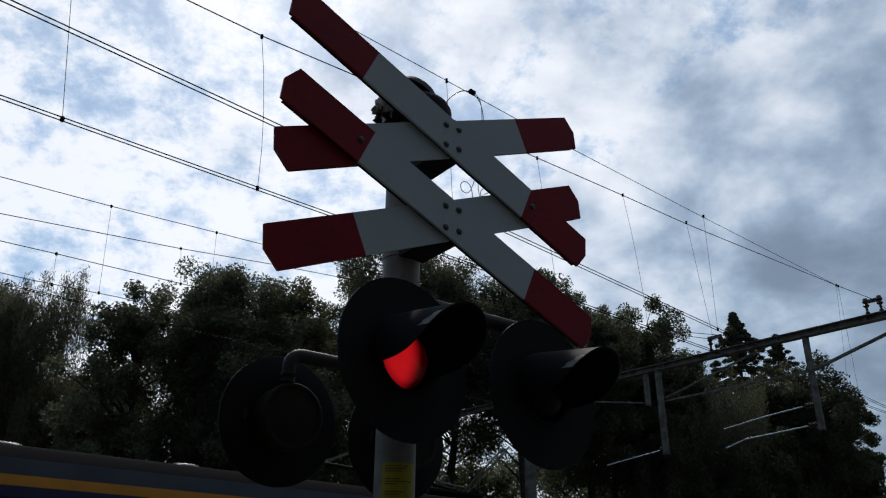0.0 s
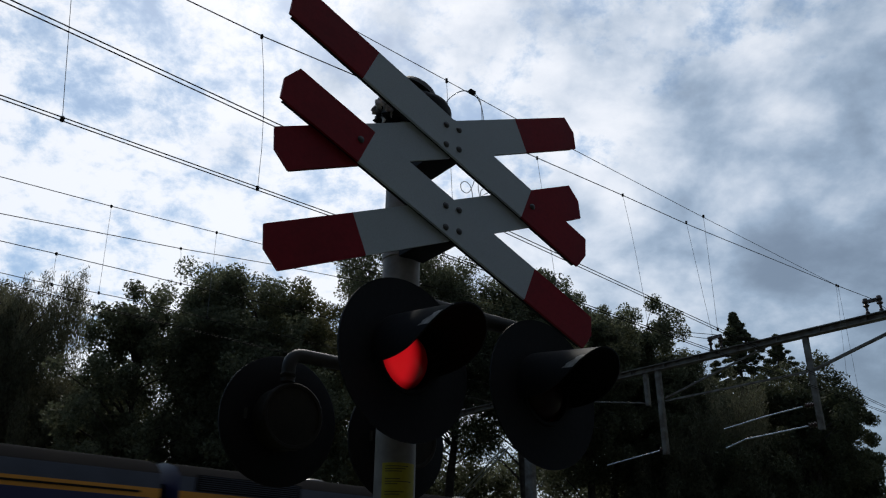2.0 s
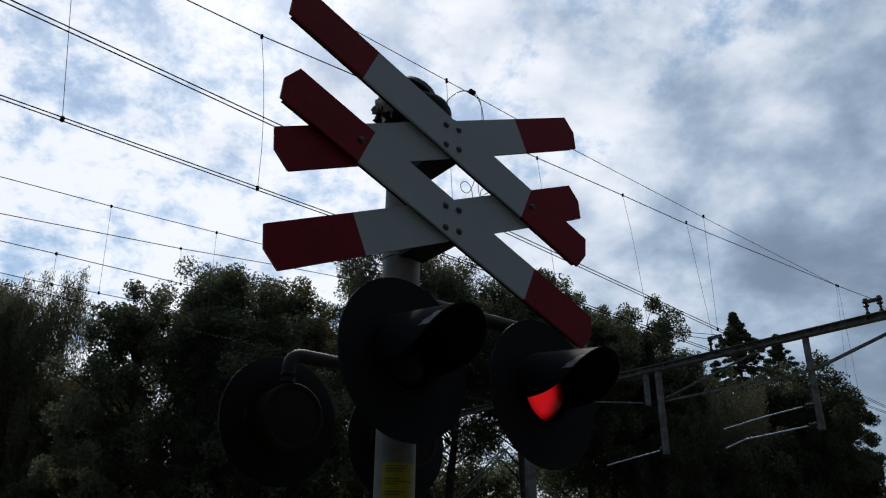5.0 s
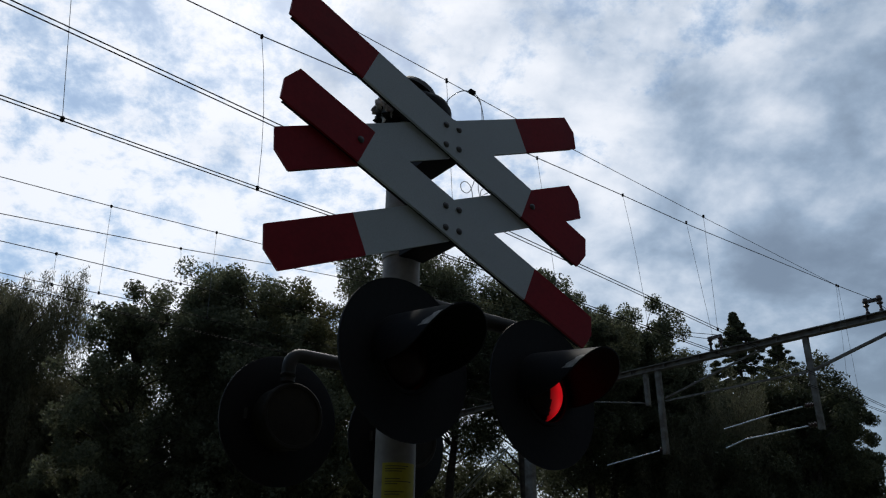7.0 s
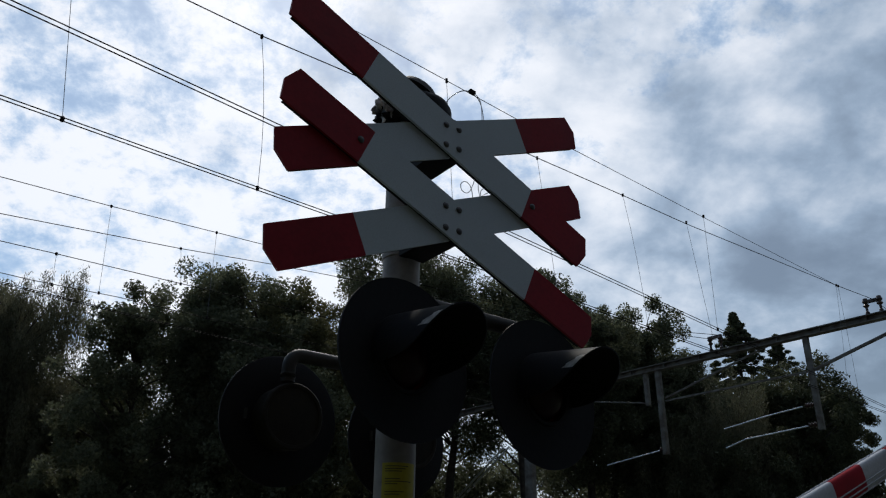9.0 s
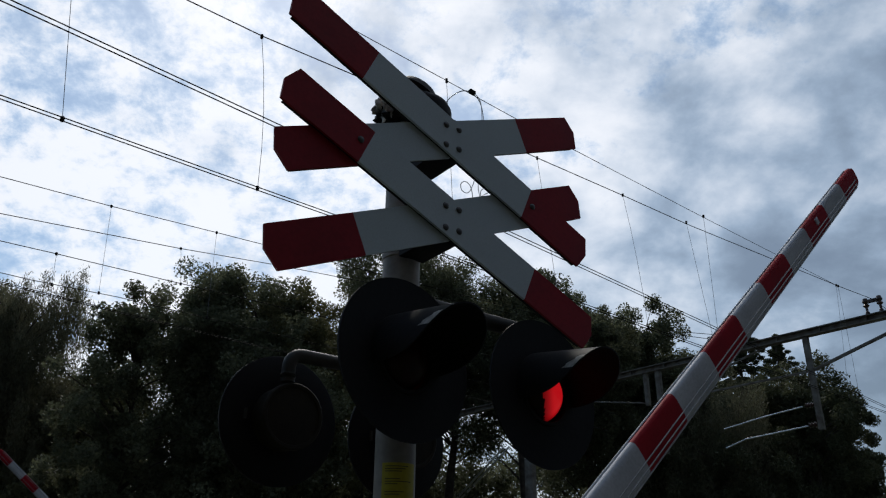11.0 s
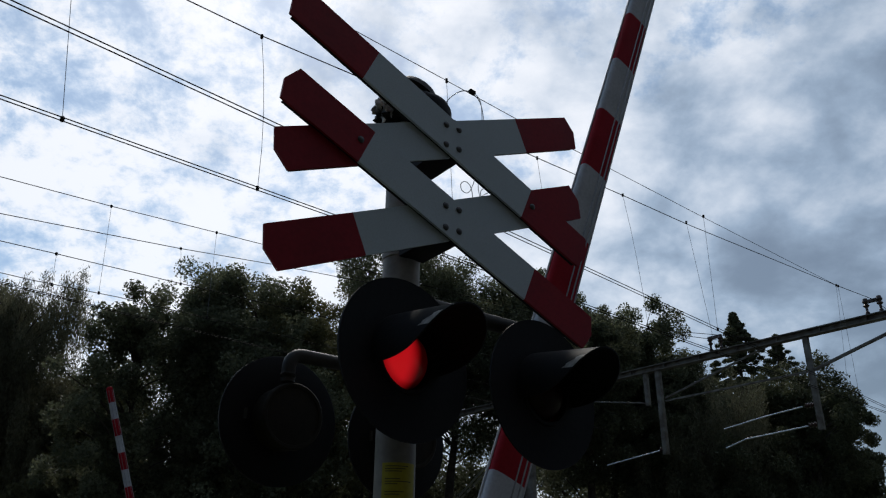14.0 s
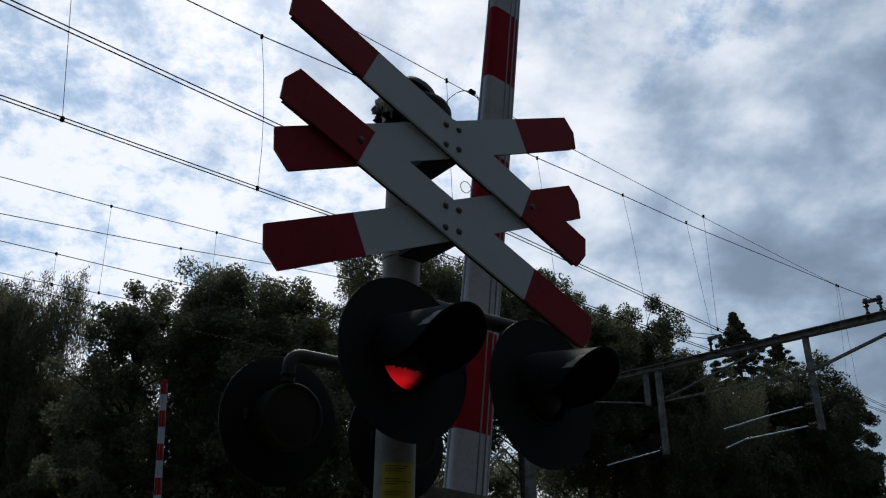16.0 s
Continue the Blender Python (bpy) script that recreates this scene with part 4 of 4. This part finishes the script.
WILLOW = "pale green drooping willow with thin hanging twigs"
for row in (
    (-16.9, 29.6, 13.8, 2.6, 1, LEAF_WILLOW, 0.03, "willow", 460, 280, 0.095, WILLOW),
    (-20.4, 31.0, 14.4, 3.2, 2, LEAF_WILLOW, 0.03, "willow", 380, 240, 0.085, WILLOW),
    (-10.15, 25.4, 11.5, 2.15, 3, LEAF, 0.08, "broad", 200, 165, 0.082),
    (-8.6, 28.5, 13.5, 3.2, 4, LEAF, 0.08, "broad", 330, 175, 0.082),
    (-6.3, 27.6, 13.4, 3.0, 5, LEAF, 0.06, "broad", 380, 180, 0.082),
    (-4.6, 28.6, 12.5, 2.4, 23, LEAF_WARM, 0.06, "broad", 260, 180, 0.082),
    (-13.6, 31.0, 10.0, 3.0, 6, LEAF_WARM, 0.05, "broad", 270, 170, 0.085),
    (-3.6, 35.8, 16.3, 3.0, 7, LEAF_WARM, 0.05, "broad", 300, 160, 0.09),
    (0.5, 33.0, 16.0, 3.4, 8, LEAF, 0.49, "broad", 370, 165, 0.088),
    (3.2, 31.6, 13.9, 3.1, 9, LEAF, 0.46, "broad", 400, 175, 0.085),
    (6.5, 35.3, 15.4, 2.5, 10, LEAF, 0.34, "broad", 340, 170, 0.09),
    (9.2, 36.6, 14.5, 2.6, 11, LEAF, 0.3, "broad", 270, 170, 0.09),
    (11.0, 38.0, 13.4, 2.4, 31, LEAF, 0.05, "broad", 260, 170, 0.09),
    (7.9, 36.8, 15.0, 2.2, 33, LEAF, 0.5, "broad", 260, 165, 0.09),
    (8.2, 38.6, 13.2, 2.6, 32, LEAF, 0.6, "broad", 250, 160, 0.09),
    (16.1, 40.9, 15.9, 4.9, 12, LEAF_FIR, 0.36, "fir", 1100, 85, 0.085, None),
    (19.0, 42.6, 15.2, 4.2, 29, LEAF_FIR, 0.36, "fir", 800, 80, 0.085, None),
    (12.8, 34.0, 11.0, 3.0, 13, LEAF_WILLOW, 0.05, "willow", 280, 170, 0.09, WILLOW),
    (15.4, 33.2, 11.4, 2.6, 14, LEAF_FIR, 0.05, "broad", 280, 170, 0.085),
    (17.7, 35.4, 10.9, 1.9, 15, LEAF_FIR, 0.05, "broad", 240, 170, 0.085),
    (19.9, 36.5, 6.6, 1.6, 16, LEAF, 0.03, "broad", 140, 150, 0.085),
    (12.3, 36.5, 13.2, 2.6, 24, LEAF, 0.05, "broad", 240, 150, 0.09),
    (16.0, 36.5, 13.2, 2.2, 25, LEAF_FIR, 0.05, "broad", 220, 150, 0.09),
    (-20.6, 35.0, 15.6, 3.6, 26, LEAF_WILLOW, 0.03, "broad", 420, 190, 0.09),
    (-15.8, 34.0, 10.5, 3.0, 27, LEAF_WILLOW, 0.03, "broad", 240, 130, 0.11),
    (-17.0, 38.0, 11.0, 4.5, 17, LEAF, 0.03, "broad", 260, 110, 0.13),
    (-8.0, 36.0, 11.0, 4.5, 18, LEAF, 0.03, "broad", 260, 110, 0.13),
    (-2.5, 40.0, 11.0, 4.0, 19, LEAF, 0.03, "broad", 240, 110, 0.13),
    (6.6, 43.0, 9.0, 4.2, 20, LEAF, 0.03, "broad", 150, 90, 0.12),
    (1.6, 38.0, 7.6, 3.4, 28, LEAF, 0.03, "broad", 170, 120, 0.11),
    (12.5, 42.0, 11.0, 4.2, 21, LEAF, 0.03, "broad", 260, 110, 0.13),
    (17.0, 42.0, 9.0, 3.8, 22, LEAF, 0.03, "broad", 240, 110, 0.13),
):
    lab = row[11] if len(row) > 11 and row[11] else ("dark green conifer with tiered branches" if row[7] == "fir" else "leafy green tree with a dense uneven crown")
    tree(*row[:11], label=lab)


# ---- a flying insect ----
insect = thing("flying_insect", pose(0.30, 0.70, 2.9), "small dark insect in flight above the road", "insect")
bm = bmesh.new()
bmesh.ops.create_uvsphere(bm, u_segments=10, v_segments=6, radius=0.0016)
bmesh.ops.scale(bm, vec=(2.6, 1.0, 1.0), verts=bm.verts)
part("body", bm, INK, insect)
for sgn in (-1, 1):
    part("wing", prism([(-0.001, 0.0), (0.0012, 0.0), (-0.0005, sgn * 0.0055), (-0.0022, sgn * 0.005)], -0.0001, 0.0001), INK, insect)


# ---- what moves ----
def motions():
    # clouds drift slowly
    walk(clouds, [(0.0, pose(0, 0, 0)), (16.0, pose(0, 0, 0, 0, 0, 2.1))])
    # the train runs off along its track
    rows = []
    for t in (0.0, 4.0, 8.0, 16.0):
        rows.append((t, RAIL_M @ Matrix.Translation((6.8 - 15.75 * (t - 3.5), TRAIN_D, 0))))
    walk(the_train, rows)
    # the insect darts across
    walk(insect, [(0.0, pose(0.10, 0.75, 2.75)), (7.6, pose(0.10, 0.75, 2.75)), (7.8, pose(0.22, 0.82, 2.36, 0, 12, -15)), (7.9, pose(0.381, 0.886, 2.214, 0, 12, -15)), (8.0, pose(0.564, 0.838, 2.147, 0, 12, -15)), (8.1, pose(0.76, 0.78, 2.08, 0, 12, -15)), (8.3, pose(1.2, 0.65, 2.0, 0, 12, -15)), (16.0, pose(1.3, 0.6, 2.0, 0, 12, -15))])
    # both booms rise together
    near_rise = ((0.0, 0.0), (6.8, 0.0), (7.3, 2.3), (8.2, 10.7), (9.0, 19.5), (10.2, 32.6), (11.5, 46.0), (12.5, 55.3), (13.0, 60.2), (14.0, 69.5), (14.5, 74.25), (15.0, 78.3), (16.0, 85.8))
    far_rise = ((0.0, 0.0), (6.8, 0.0), (7.3, 2.0), (8.2, 9.8), (9.0, 18.2), (10.2, 31.0), (11.5, 43.8), (13.0, 58.7), (14.5, 74.0), (16.0, 84.6))
    for boom, rise in ((near_boom, near_rise), (far_boom, far_rise)):
        walk(boom, [(t, pose(0, 0, 0, 0, -a, 0)) for t, a in rise])
    # how far the lit half comes round, where the lamp shows dim
    dim = {True: ((6.40, 20), (15.12, 30), (15.79, 10)), False: ((6.07, 35), (6.76, 62), (7.43, 102), (8.11, 180), (8.78, 180), (9.45, 180), (10.12, 70), (10.79, 45), (11.46, 12))}

    # and how far its lit side leans up (negative) or down
    leaning = {True: ((3.72, 24), (6.40, -66), (7.07, -48), (7.74, -40), (8.42, -22), (15.12, 20), (15.79, 104)), False: ()}

    def rest(table, left, t):
        return next((a for t1, a in table[left] if abs(t1 - t) < 0.15), 0)

    # lamps flash in turn: the insert swings its lit half forward and back
    period, lit = 0.6705, 0.36
    for lead, (_, ball) in ((0.37, lamps[0]), (0.37 + lit, lamps[1])):
        on = lit if ball is lamps[0][1] else period - lit
        rows, k = [], -2
        place = Matrix.Translation(ball.location)
        keys = []
        while True:
            t0 = lead + period * k
            if t0 > 16.2:
                break
            r, x = (rest(table, ball is lamps[0][1], t0) for table in (dim, leaning))
            k += 1
            if r >= 180:
                continue      # this flash stays dark
            keys += [(t0 - 0.034, 180, 0), (t0 + 0.0, 110, x / 2), (t0 + 0.034, max(35, r), x), (t0 + 0.067, r, x), (t0 + on - 0.034, r, x), (t0 + on, max(70, r), x / 2), (t0 + on + 0.034, 145, 0), (t0 + on + 0.067, 180, 0)]
        keys.sort()
        last = None
        inside = [k for k in keys if 0.0 < k[0] < 16.0]
        before = [k for k in keys if k[0] <= 0.0][-1]
        for t, a, x in [(0.0, *before[1:])] + inside + [(16.0, *inside[-1][1:])]:
            if last is not None and frame(t) <= last:
                continue
            last = frame(t)
            rows.append((t, place @ Matrix.Rotation(radians(a), 4, "Z") @ Matrix.Rotation(radians(x), 4, "X")))
        walk(ball, rows)


motions()
